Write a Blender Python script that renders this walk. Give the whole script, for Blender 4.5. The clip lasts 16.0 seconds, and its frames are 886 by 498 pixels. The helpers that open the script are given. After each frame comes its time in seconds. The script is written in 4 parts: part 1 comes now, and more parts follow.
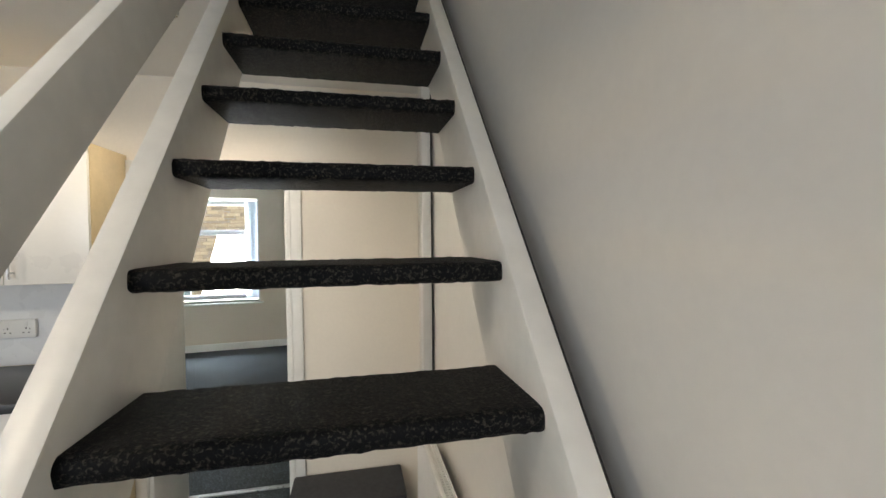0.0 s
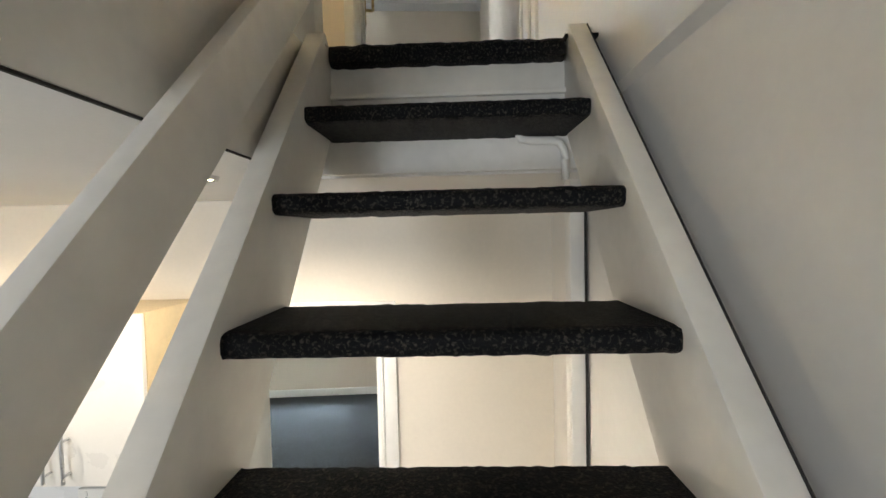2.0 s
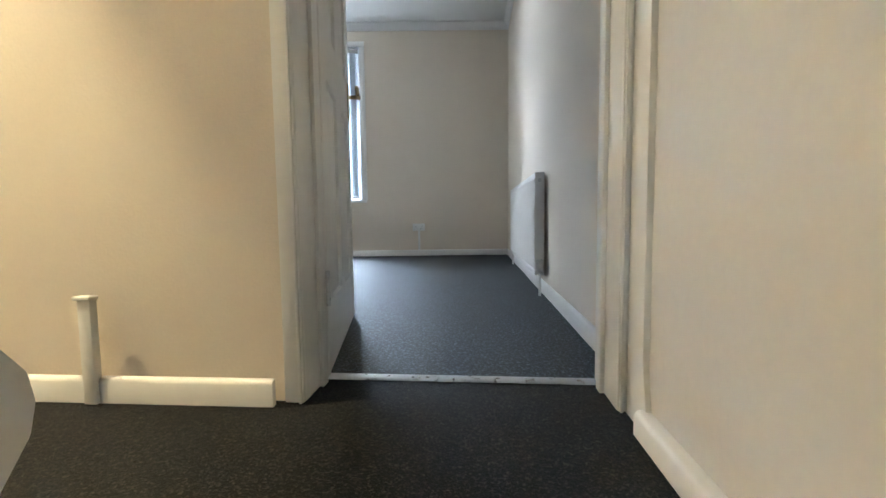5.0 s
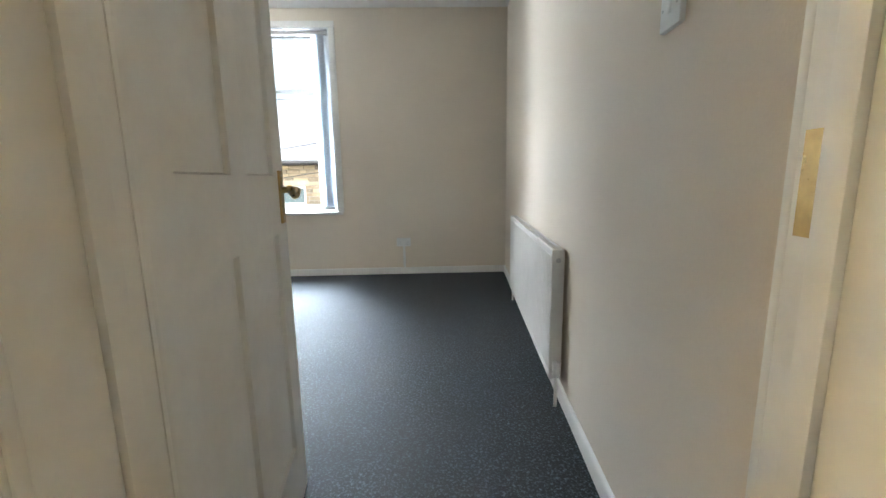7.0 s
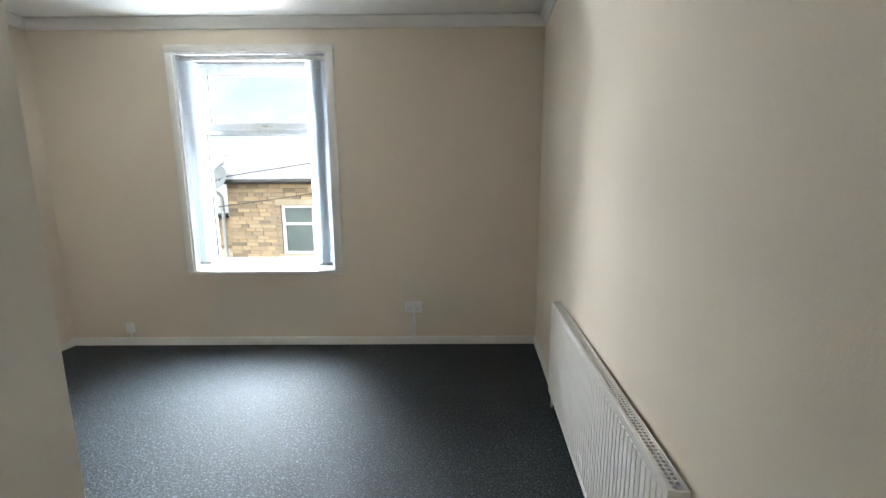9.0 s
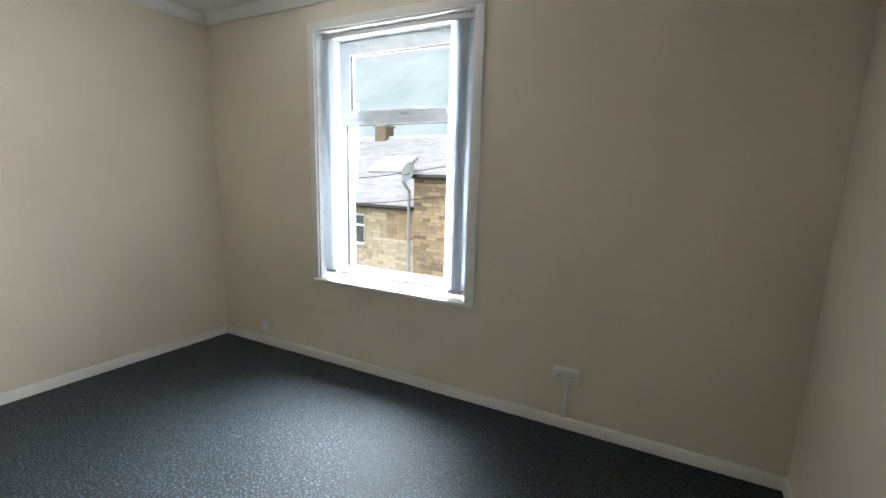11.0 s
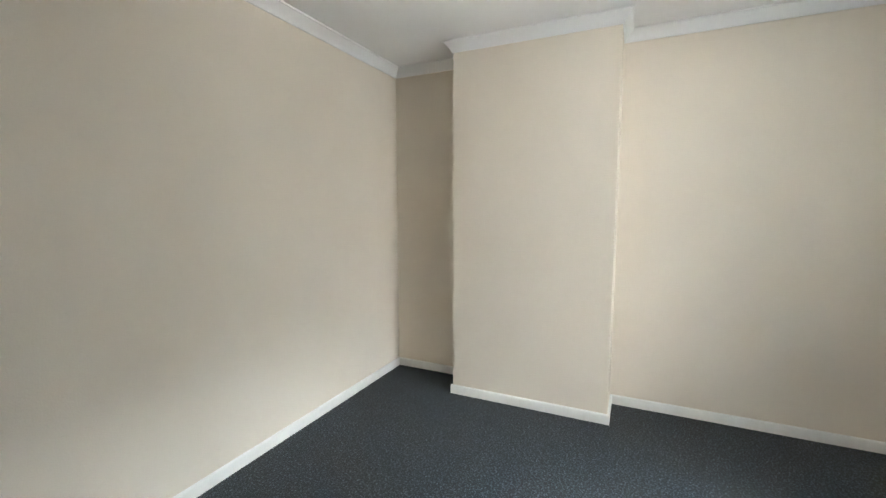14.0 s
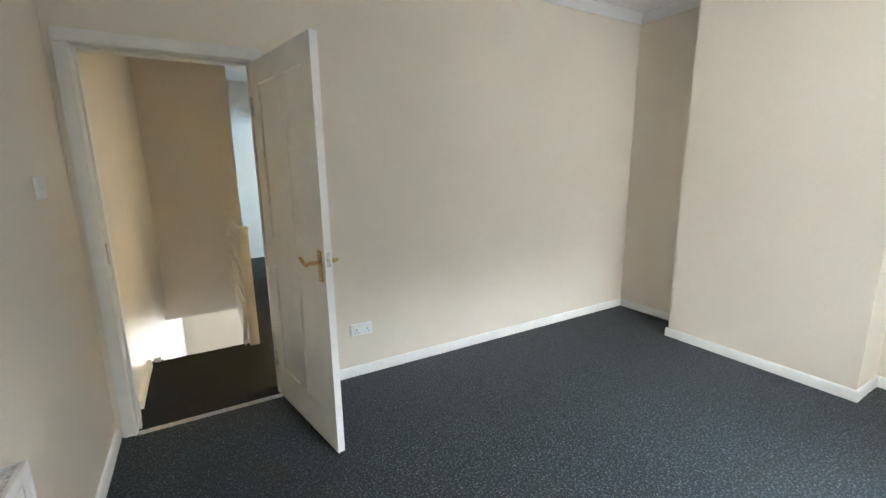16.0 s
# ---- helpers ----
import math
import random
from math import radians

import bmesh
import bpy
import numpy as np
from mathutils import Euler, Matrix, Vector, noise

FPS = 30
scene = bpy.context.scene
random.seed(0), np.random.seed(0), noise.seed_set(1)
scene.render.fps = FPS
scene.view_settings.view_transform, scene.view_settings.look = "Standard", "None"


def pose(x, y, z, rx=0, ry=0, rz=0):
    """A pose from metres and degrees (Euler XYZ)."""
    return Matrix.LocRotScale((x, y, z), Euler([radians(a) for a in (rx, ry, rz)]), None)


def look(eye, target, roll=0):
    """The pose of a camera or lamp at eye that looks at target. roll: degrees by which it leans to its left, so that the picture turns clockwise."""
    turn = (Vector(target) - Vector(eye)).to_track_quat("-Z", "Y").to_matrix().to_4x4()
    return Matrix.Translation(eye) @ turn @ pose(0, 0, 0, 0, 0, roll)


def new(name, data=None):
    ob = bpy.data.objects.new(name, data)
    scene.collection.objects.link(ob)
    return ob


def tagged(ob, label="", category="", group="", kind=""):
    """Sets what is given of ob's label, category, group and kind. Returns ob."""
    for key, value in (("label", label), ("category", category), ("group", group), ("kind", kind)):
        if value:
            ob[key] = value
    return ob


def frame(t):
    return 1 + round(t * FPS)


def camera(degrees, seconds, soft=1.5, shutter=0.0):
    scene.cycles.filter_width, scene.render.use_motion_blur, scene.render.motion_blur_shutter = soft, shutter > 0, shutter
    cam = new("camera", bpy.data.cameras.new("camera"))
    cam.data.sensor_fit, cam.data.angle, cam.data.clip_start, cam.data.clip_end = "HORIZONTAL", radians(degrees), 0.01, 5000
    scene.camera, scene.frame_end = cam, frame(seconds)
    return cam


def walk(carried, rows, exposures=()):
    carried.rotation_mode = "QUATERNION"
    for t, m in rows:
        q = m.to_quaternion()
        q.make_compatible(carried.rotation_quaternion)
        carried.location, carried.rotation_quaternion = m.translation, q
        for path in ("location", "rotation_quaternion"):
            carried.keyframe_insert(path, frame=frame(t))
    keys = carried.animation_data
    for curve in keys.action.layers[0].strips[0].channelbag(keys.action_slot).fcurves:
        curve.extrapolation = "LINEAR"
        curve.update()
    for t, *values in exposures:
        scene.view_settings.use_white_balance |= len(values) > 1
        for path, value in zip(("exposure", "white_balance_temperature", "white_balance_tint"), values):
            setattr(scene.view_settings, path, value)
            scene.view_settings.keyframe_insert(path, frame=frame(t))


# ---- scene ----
cam = camera(94.0, 16.0)
PATH = [
    (0, (-0.398, -2.68, -1.125), (0.027, -0.727, -1.186), -0.5),
    (0.5, (-0.408, -2.454, -0.947), (-0.236, -0.467, -1.092), -0.5),
    (1, (-0.412, -2.272, -0.786), (-0.356, -0.276, -0.906), -1.1),
    (1.5, (-0.422, -2.111, -0.633), (-0.433, -0.113, -0.722), -1.3),
    (2, (-0.42, -2.007, -0.463), (-0.479, -0.009, -0.539), -1.3),
    (2.5, (-0.424, -1.854, -0.326), (-0.538, 0.142, -0.395), -0.9),
    (3, (-0.439, -1.716, -0.201), (-0.584, 0.278, -0.274), -0.8),
    (3.5, (-0.413, -1.555, -0.077), (-0.554, 0.439, -0.155), -0.7),
    (4, (-0.439, -1.389, 0.089), (-0.597, 0.603, -0.013), -0.6),
    (4.5, (-0.428, -1.247, 0.284), (-0.556, 0.745, 0.166), -0.8),
    (5, (-0.418, -1.125, 0.452), (-0.567, 0.864, 0.302), -0.7),
    (7.5, (-0.469, -0.285, 1.196), (-0.559, 1.68, 0.836), -1.0),
    (8, (-0.513, -0.108, 1.365), (-0.598, 1.858, 1.008), -1.0),
    (8.2, (-0.527, -0.035, 1.391), (-0.611, 1.934, 1.05), -0.9),
    (10.5, (-0.524, 1.236, 1.463), (-1.226, 3.078, 1.124), 1.3),
    (11, (-0.557, 1.486, 1.482), (-1.564, 3.18, 1.134), 1.6),
    (11.5, (-0.661, 1.723, 1.468), (-2.041, 3.133, 1.141), 1.3),
    (12, (-0.777, 1.758, 1.498), (-2.45, 2.809, 1.182), 1.0),
    (12.5, (-0.878, 1.871, 1.496), (-2.771, 2.454, 1.218), 0.8),
    (13, (-0.936, 1.964, 1.523), (-2.92, 2.066, 1.286), 0.6),
    (13.5, (-0.94, 1.974, 1.532), (-2.892, 1.594, 1.314), 0.4),
    (14, (-0.826, 2.045, 1.5), (-2.629, 1.204, 1.295), -0.1),
    (14.5, (-0.754, 2.138, 1.472), (-2.32, 0.913, 1.253), -0.1),
    (15, (-0.685, 2.279, 1.46), (-1.979, 0.777, 1.195), -0.5),
    (15.5, (-0.598, 2.45, 1.444), (-1.658, 0.785, 1.122), -0.8),
    (16, (-0.51, 2.607, 1.416), (-1.506, 0.918, 1.023), -0.8),
]

EXPOSURES = [(0.0, 0.92, 6300, 10), (1.0, 1.25, 6300, 10), (2.0, 1.5, 6300, 10), (3.5, 1.9, 6300, 10), (4.5, 2.02, 5900, 10), (5.0, 1.78, 5700, 10),
             (7.5, 1.9, 6300, 10), (8.2, 1.75, 6400, 10), (10.3, 1.2, 6500, 10), (11.0, 1.1, 6500, 10), (12.0, 0.85, 6500, 10), (12.5, 0.85, 7000, 10), (13.5, 1.0, 6900, 10),
             (14.0, 1.7, 6500, 10), (14.5, 1.75, 6400, 10), (16.0, 1.85, 6400, 10)]
walk(cam, [(t, look(eye, target, roll)) for t, eye, target, roll in PATH], EXPOSURES)

# ---- light ----
sky_world = bpy.data.worlds.new("sky")
scene.world = sky_world
sky_world.use_nodes = True
wt = sky_world.node_tree
sky = wt.nodes.new("ShaderNodeTexSky")
sky.sky_type, sky.sun_disc = "NISHITA", False
sky.sun_elevation, sky.sun_rotation = radians(38), radians(200)
sky.air_density, sky.dust_density, sky.ozone_density = 1.0, 3.0, 1.0
wt.nodes["Background"].inputs["Strength"].default_value = 0.085
veil = wt.nodes.new("ShaderNodeHueSaturation")      # an overcast sky has little blue left
veil.inputs["Saturation"].default_value, veil.inputs["Value"].default_value = 0.35, 1.4
wt.links.new(sky.outputs["Color"], veil.inputs["Color"])
wt.links.new(veil.outputs["Color"], wt.nodes["Background"].inputs["Color"])


def lamp(name, kind, m, power, color, size=0.1, spot=60.0):
    data = bpy.data.lights.new(name, kind)
    data.energy, data.color = power, color
    if kind == "SUN":
        data.angle = radians(size)
    elif kind == "AREA":
        data.size = size
    else:
        data.shadow_soft_size = size
    if kind == "SPOT":
        data.spot_size, data.spot_blend = radians(spot), 0.6
    ob = new(name, data)
    ob.matrix_world = m
    return ob


WARM = (1.0, 0.86, 0.68)
lamp("sun", "SUN", look((0, -6, 8), (0, 2, 0)), 0.5, (1.0, 0.97, 0.93), 20)
lamp("landing_lamp", "POINT", pose(-2.32, -0.60, 2.43), 64, (1.0, 0.78, 0.42), 0.04)
# added area lamps outside, out of view, standing in for sky light through the windows
lamp("bedroom_sky_fill", "AREA", look((-2.8, 6.5, 5.3), (-2.2, 2.2, 0.6)), 1350, (0.82, 0.92, 1.0), 4.0)
lamp("bedroom_window_fill", "AREA", look((-1.20, 5.7, 1.8), (-2.05, 3.3, 1.3)), 40, (0.95, 0.98, 1.0), 1.5)
lamp("bedroom_sky_fill_east", "AREA", look((0.2, 8.0, 2.4), (-2.4, 4.0, 1.6)), 15, (0.97, 0.98, 1.0), 1.6)
lamp("bedroom_sky_fill_west", "AREA", look((-6.7, 7.2, 2.1), (-2.4, 4.0, 1.5)), 140, (0.92, 0.96, 1.0), 1.4)
# added lamp below the sill, standing in for daylight bounced off the street
lamp("bedroom_bounce_fill", "AREA", look((-2.4, 7.5, -1.9), (-2.4, 4.0, 1.3)), 190, (1.0, 0.98, 0.95), 2.4)
lamp("front_room_sky_fill", "AREA", look((-0.95, 5.05, -1.2), (-2.4, 1.8, -1.9)), 270, (0.80, 0.93, 1.0), 1.4)
# unseen lamp added to tint the landing's end wall pale blue
lamp("side_room_fill", "AREA", look((-3.9, -3.4, 1.8), (-1.4, -4.6, 1.2)), 40, (0.52, 0.78, 1.0), 0.9)
# unseen fill inside the kitchen; the south wall has no window here
lamp("kitchen_back_fill", "AREA", look((-2.2, -6.0, -1.3), (-1.6, -1.0, -1.3)), 34, (0.92, 0.96, 1.0), 1.6)
# only the first spotlight is known; three unseen ones are added to brighten the kitchen
for sx, sy in ((-1.03, -1.0), (-2.2, -1.0), (-1.5, -2.6), (-2.7, -2.6)):
    lamp("downlight_beam", "SPOT", look((sx, sy, -0.34), (sx, sy + 0.01, -2.7)), 14, WARM, 0.03, 160)

# ---- materials ----


def material(name, color, rough=0.6, metal=0.0, vary=0.08, scale=6.0, bump=0.1, bump_scale=60.0, coat=0.0, stain=0.0):
    """A painted or natural surface: two scales of mottling, fine relief and uneven gloss."""
    m = bpy.data.materials.new(name)
    m.use_nodes = True
    t = m.node_tree
    b = t.nodes["Principled BSDF"]
    b.inputs["Metallic"].default_value = metal
    b.inputs["Coat Weight"].default_value = coat
    co = t.nodes.new("ShaderNodeTexCoord")
    n1, n2 = t.nodes.new("ShaderNodeTexNoise"), t.nodes.new("ShaderNodeTexNoise")
    n1.inputs["Scale"].default_value, n1.inputs["Detail"].default_value = scale, 5.0
    n2.inputs["Scale"].default_value, n2.inputs["Detail"].default_value = bump_scale, 4.0
    for n in (n1, n2):
        t.links.new(co.outputs["Object"], n.inputs["Vector"])
    ramp = t.nodes.new("ShaderNodeMapRange")
    ramp.inputs["From Min"].default_value, ramp.inputs["From Max"].default_value = 0.3, 0.7
    ramp.inputs["To Min"].default_value, ramp.inputs["To Max"].default_value = 1.0 - vary, 1.0 + vary
    t.links.new(n1.outputs["Fac"], ramp.inputs["Value"])
    fine = t.nodes.new("ShaderNodeMapRange")
    fine.inputs["From Min"].default_value, fine.inputs["From Max"].default_value = 0.25, 0.75
    fine.inputs["To Min"].default_value, fine.inputs["To Max"].default_value = 1.0 - vary * 0.6, 1.0 + vary * 0.6
    t.links.new(n2.outputs["Fac"], fine.inputs["Value"])
    mul = t.nodes.new("ShaderNodeMath")
    mul.operation = "MULTIPLY"
    t.links.new(ramp.outputs["Result"], mul.inputs[0])
    t.links.new(fine.outputs["Result"], mul.inputs[1])
    mix = t.nodes.new("ShaderNodeVectorMath")
    mix.operation = "SCALE"
    mix.inputs[0].default_value = color
    t.links.new(mul.outputs["Value"], mix.inputs["Scale"])
    t.links.new(mix.outputs["Vector"], b.inputs["Base Color"])
    rr = t.nodes.new("ShaderNodeMapRange")
    rr.inputs["To Min"].default_value, rr.inputs["To Max"].default_value = max(rough - 0.1, 0.03), min(rough + 0.1, 1.0)
    t.links.new(n1.outputs["Fac"], rr.inputs["Value"])
    t.links.new(rr.outputs["Result"], b.inputs["Roughness"])
    bp = t.nodes.new("ShaderNodeBump")
    bp.inputs["Strength"].default_value, bp.inputs["Distance"].default_value = bump, 0.004
    t.links.new(n2.outputs["Fac"], bp.inputs["Height"])
    t.links.new(bp.outputs["Normal"], b.inputs["Normal"])
    return m


def carpet(name, dark, light, tuft=420.0, sheen=0.2, low=0.45, high=0.76, gloss=0.4):
    """Looped cord carpet: dark ground with pale flecks, mottled, with a rough nap."""
    m = bpy.data.materials.new(name)
    m.use_nodes = True
    t = m.node_tree
    b = t.nodes["Principled BSDF"]
    b.inputs["Roughness"].default_value = 0.62
    b.inputs["Specular IOR Level"].default_value = gloss
    b.inputs["Sheen Weight"].default_value, b.inputs["Sheen Roughness"].default_value = sheen, 0.5
    co = t.nodes.new("ShaderNodeTexCoord")
    n1, n2, n3 = (t.nodes.new("ShaderNodeTexNoise") for _ in range(3))
    for n, s, d in ((n1, tuft * 0.4, 3.0), (n2, 5.0, 4.0), (n3, tuft, 3.0)):
        n.inputs["Scale"].default_value, n.inputs["Detail"].default_value = s, d
        t.links.new(co.outputs["Object"], n.inputs["Vector"])
    n1.inputs["Distortion"].default_value = 0.6
    ramp = t.nodes.new("ShaderNodeValToRGB")
    ramp.color_ramp.elements[0].position, ramp.color_ramp.elements[1].position = low, high
    ramp.color_ramp.elements[0].color, ramp.color_ramp.elements[1].color = (*dark, 1), (*light, 1)
    t.links.new(n1.outputs["Fac"], ramp.inputs["Fac"])
    r2 = t.nodes.new("ShaderNodeMapRange")
    r2.inputs["To Min"].default_value, r2.inputs["To Max"].default_value = 0.75, 1.25
    t.links.new(n2.outputs["Fac"], r2.inputs["Value"])
    sc = t.nodes.new("ShaderNodeVectorMath")
    sc.operation = "SCALE"
    t.links.new(ramp.outputs["Color"], sc.inputs[0])
    t.links.new(r2.outputs["Result"], sc.inputs["Scale"])
    t.links.new(sc.outputs["Vector"], b.inputs["Base Color"])
    add = t.nodes.new("ShaderNodeMath")
    add.operation = "ADD"
    t.links.new(n1.outputs["Fac"], add.inputs[0])
    t.links.new(n3.outputs["Fac"], add.inputs[1])
    bp = t.nodes.new("ShaderNodeBump")
    bp.inputs["Strength"].default_value, bp.inputs["Distance"].default_value = 0.5, 0.0025
    t.links.new(add.outputs["Value"], bp.inputs["Height"])
    t.links.new(bp.outputs["Normal"], b.inputs["Normal"])
    return m


def masonry(name, c1, c2, mortar, width, height, joint=0.012):
    """Coursed stone or brick for walls far outside the windows."""
    m = bpy.data.materials.new(name)
    m.use_nodes = True
    t = m.node_tree
    b = t.nodes["Principled BSDF"]
    b.inputs["Roughness"].default_value = 0.9
    co = t.nodes.new("ShaderNodeTexCoord")
    mp = t.nodes.new("ShaderNodeMapping")
    mp.inputs["Rotation"].default_value = (radians(90), 0, 0)
    t.links.new(co.outputs["Object"], mp.inputs["Vector"])
    br = t.nodes.new("ShaderNodeTexBrick")
    br.inputs["Color1"].default_value, br.inputs["Color2"].default_value, br.inputs["Mortar"].default_value = (*c1, 1), (*c2, 1), (*mortar, 1)
    br.inputs["Scale"].default_value = 1.0
    br.inputs["Brick Width"].default_value, br.inputs["Row Height"].default_value, br.inputs["Mortar Size"].default_value = width, height, joint
    t.links.new(mp.outputs["Vector"], br.inputs["Vector"])
    n = t.nodes.new("ShaderNodeTexNoise")
    n.inputs["Scale"].default_value, n.inputs["Detail"].default_value = 2.2, 6.0
    t.links.new(co.outputs["Object"], n.inputs["Vector"])
    r = t.nodes.new("ShaderNodeMapRange")
    r.inputs["To Min"].default_value, r.inputs["To Max"].default_value = 0.6, 1.4
    t.links.new(n.outputs["Fac"], r.inputs["Value"])
    sc = t.nodes.new("ShaderNodeVectorMath")
    sc.operation = "SCALE"
    t.links.new(br.outputs["Color"], sc.inputs[0])
    t.links.new(r.outputs["Result"], sc.inputs["Scale"])
    t.links.new(sc.outputs["Vector"], b.inputs["Base Color"])
    bp = t.nodes.new("ShaderNodeBump")
    bp.inputs["Strength"].default_value, bp.inputs["Distance"].default_value = 0.6, 0.02
    t.links.new(br.outputs["Fac"], bp.inputs["Height"])
    bp.invert = True
    t.links.new(bp.outputs["Normal"], b.inputs["Normal"])
    return m


def glow(name, color, strength):
    m = bpy.data.materials.new(name)
    m.use_nodes = True
    b = m.node_tree.nodes["Principled BSDF"]
    b.inputs["Emission Color"].default_value = (*color, 1)
    b.inputs["Emission Strength"].default_value = strength
    return m


def clear_glass(name):
    m = bpy.data.materials.new(name)
    m.use_nodes = True
    b = m.node_tree.nodes["Principled BSDF"]
    b.inputs["Base Color"].default_value = (0.97, 0.99, 1.0, 1)
    b.inputs["Roughness"].default_value = 0.0
    b.inputs["Transmission Weight"].default_value = 1.0
    b.inputs["IOR"].default_value = 1.1
    return m


PAPER = material("woodchip wall paint", (0.76, 0.68, 0.57), 0.75, vary=0.03, scale=1.5, bump=0.25, bump_scale=140)
PLASTER = material("stairwell wall paint", (0.78, 0.75, 0.70), 0.4, vary=0.03, scale=2.0, bump=0.15, bump_scale=50)
CREAM = material("lower wall paint", (0.80, 0.74, 0.64), 0.7, vary=0.03, scale=2.0, bump=0.1, bump_scale=60)
CEIL = material("ceiling paint", (0.80, 0.79, 0.77), 0.8, vary=0.02, scale=2.0, bump=0.12, bump_scale=90)
GLOSS = material("white gloss paint", (0.80, 0.79, 0.75), 0.32, vary=0.04, scale=5.0, bump=0.12, bump_scale=30)
STAIR_WHITE = material("worn stair paint", (0.76, 0.74, 0.69), 0.35, vary=0.05, scale=7.0, bump=0.15, bump_scale=28)
UPVC = material("white plastic frame", (0.82, 0.84, 0.86), 0.28, vary=0.02, bump=0.02)
PLASTIC = material("white moulded plastic", (0.82, 0.82, 0.80), 0.3, vary=0.02, bump=0.02)
DARKPLASTIC = material("dark plastic", (0.03, 0.03, 0.03), 0.4, vary=0.05, bump=0.05)
RADPAINT = material("radiator enamel", (0.82, 0.81, 0.78), 0.5, vary=0.02, bump=0.03)
BRASS = material("aged brass", (0.52, 0.36, 0.15), 0.3, metal=1.0, vary=0.15, scale=40, bump=0.1)
STEEL = material("brushed steel", (0.6, 0.6, 0.6), 0.3, metal=1.0, vary=0.05, scale=60, bump=0.05)
BEDCARPET = carpet("charcoal bedroom carpet", (0.003, 0.0055, 0.008), (0.13, 0.175, 0.205), 270.0, 0.02, 0.51, 0.74, 0.5)
STAIRCARPET = carpet("black flecked stair carpet", (0.0035, 0.0038, 0.0045), (0.078, 0.070, 0.054), 460.0, 0.02, 0.52, 0.80, 0.12)
FABRIC = material("translucent blind fabric", (0.90, 0.92, 0.94), 0.8, vary=0.06, scale=90, bump=0.2, bump_scale=300)
ft = FABRIC.node_tree
sheer, blend = ft.nodes.new("ShaderNodeBsdfTranslucent"), ft.nodes.new("ShaderNodeMixShader")
sheer.inputs["Color"].default_value, blend.inputs["Fac"].default_value = (0.96, 0.98, 1.0, 1), 0.85
ft.links.new(ft.nodes["Principled BSDF"].outputs["BSDF"], blend.inputs[1])
ft.links.new(sheer.outputs["BSDF"], blend.inputs[2])
ft.links.new(blend.outputs["Shader"], ft.nodes["Material Output"].inputs["Surface"])
WORKTOP = material("dark laminate worktop", (0.03, 0.032, 0.036), 0.35, vary=0.3, scale=200, bump=0.03)
CABINET = material("cream cabinet door", (0.80, 0.78, 0.73), 0.3, vary=0.02, bump=0.02)
CABSIDE = material("beech cabinet side", (0.66, 0.53, 0.32), 0.45, vary=0.06, scale=12, bump=0.05)
BOLT = material("grimy painted bolt", (0.52, 0.50, 0.45), 0.5, vary=0.2, scale=80)
# near-black colour that paints the shade of narrow gaps
GAP_SHADE = material("painted gap shade", (0.03, 0.028, 0.025), 0.95)
GLASS = clear_glass("window glass")
BULB = glow("warm bulb", (1.0, 0.80, 0.50), 14.0)
BOXCLOTH = material("dark grey cloth", (0.035, 0.036, 0.04), 0.9, vary=0.25, scale=40, bump=0.4, bump_scale=250)
ROAD = material("wet asphalt", (0.06, 0.06, 0.062), 0.6, vary=0.2, scale=0.8, bump=0.2, bump_scale=40)
STONETRIM = material("dressed sandstone", (0.34, 0.30, 0.22), 0.9, vary=0.2, scale=3, bump=0.2, bump_scale=30)
STONEWALL = masonry("dark sandstone mortar", (0.20, 0.15, 0.10), (0.25, 0.19, 0.12), (0.24, 0.22, 0.19), 0.34, 0.105)
STONEWALL_PALE = masonry("pale sandstone mortar", (0.33, 0.28, 0.19), (0.38, 0.32, 0.21), (0.34, 0.32, 0.28), 0.34, 0.105)
DARKPANE = material("dim window pane", (0.10, 0.13, 0.13), 0.12, vary=0.2, scale=1.2, bump=0.0)
DISHGREY = material("grey dish paint", (0.22, 0.26, 0.27), 0.5, vary=0.08)
PIPEGREY = material("grey pipe plastic", (0.30, 0.32, 0.32), 0.5, vary=0.08)


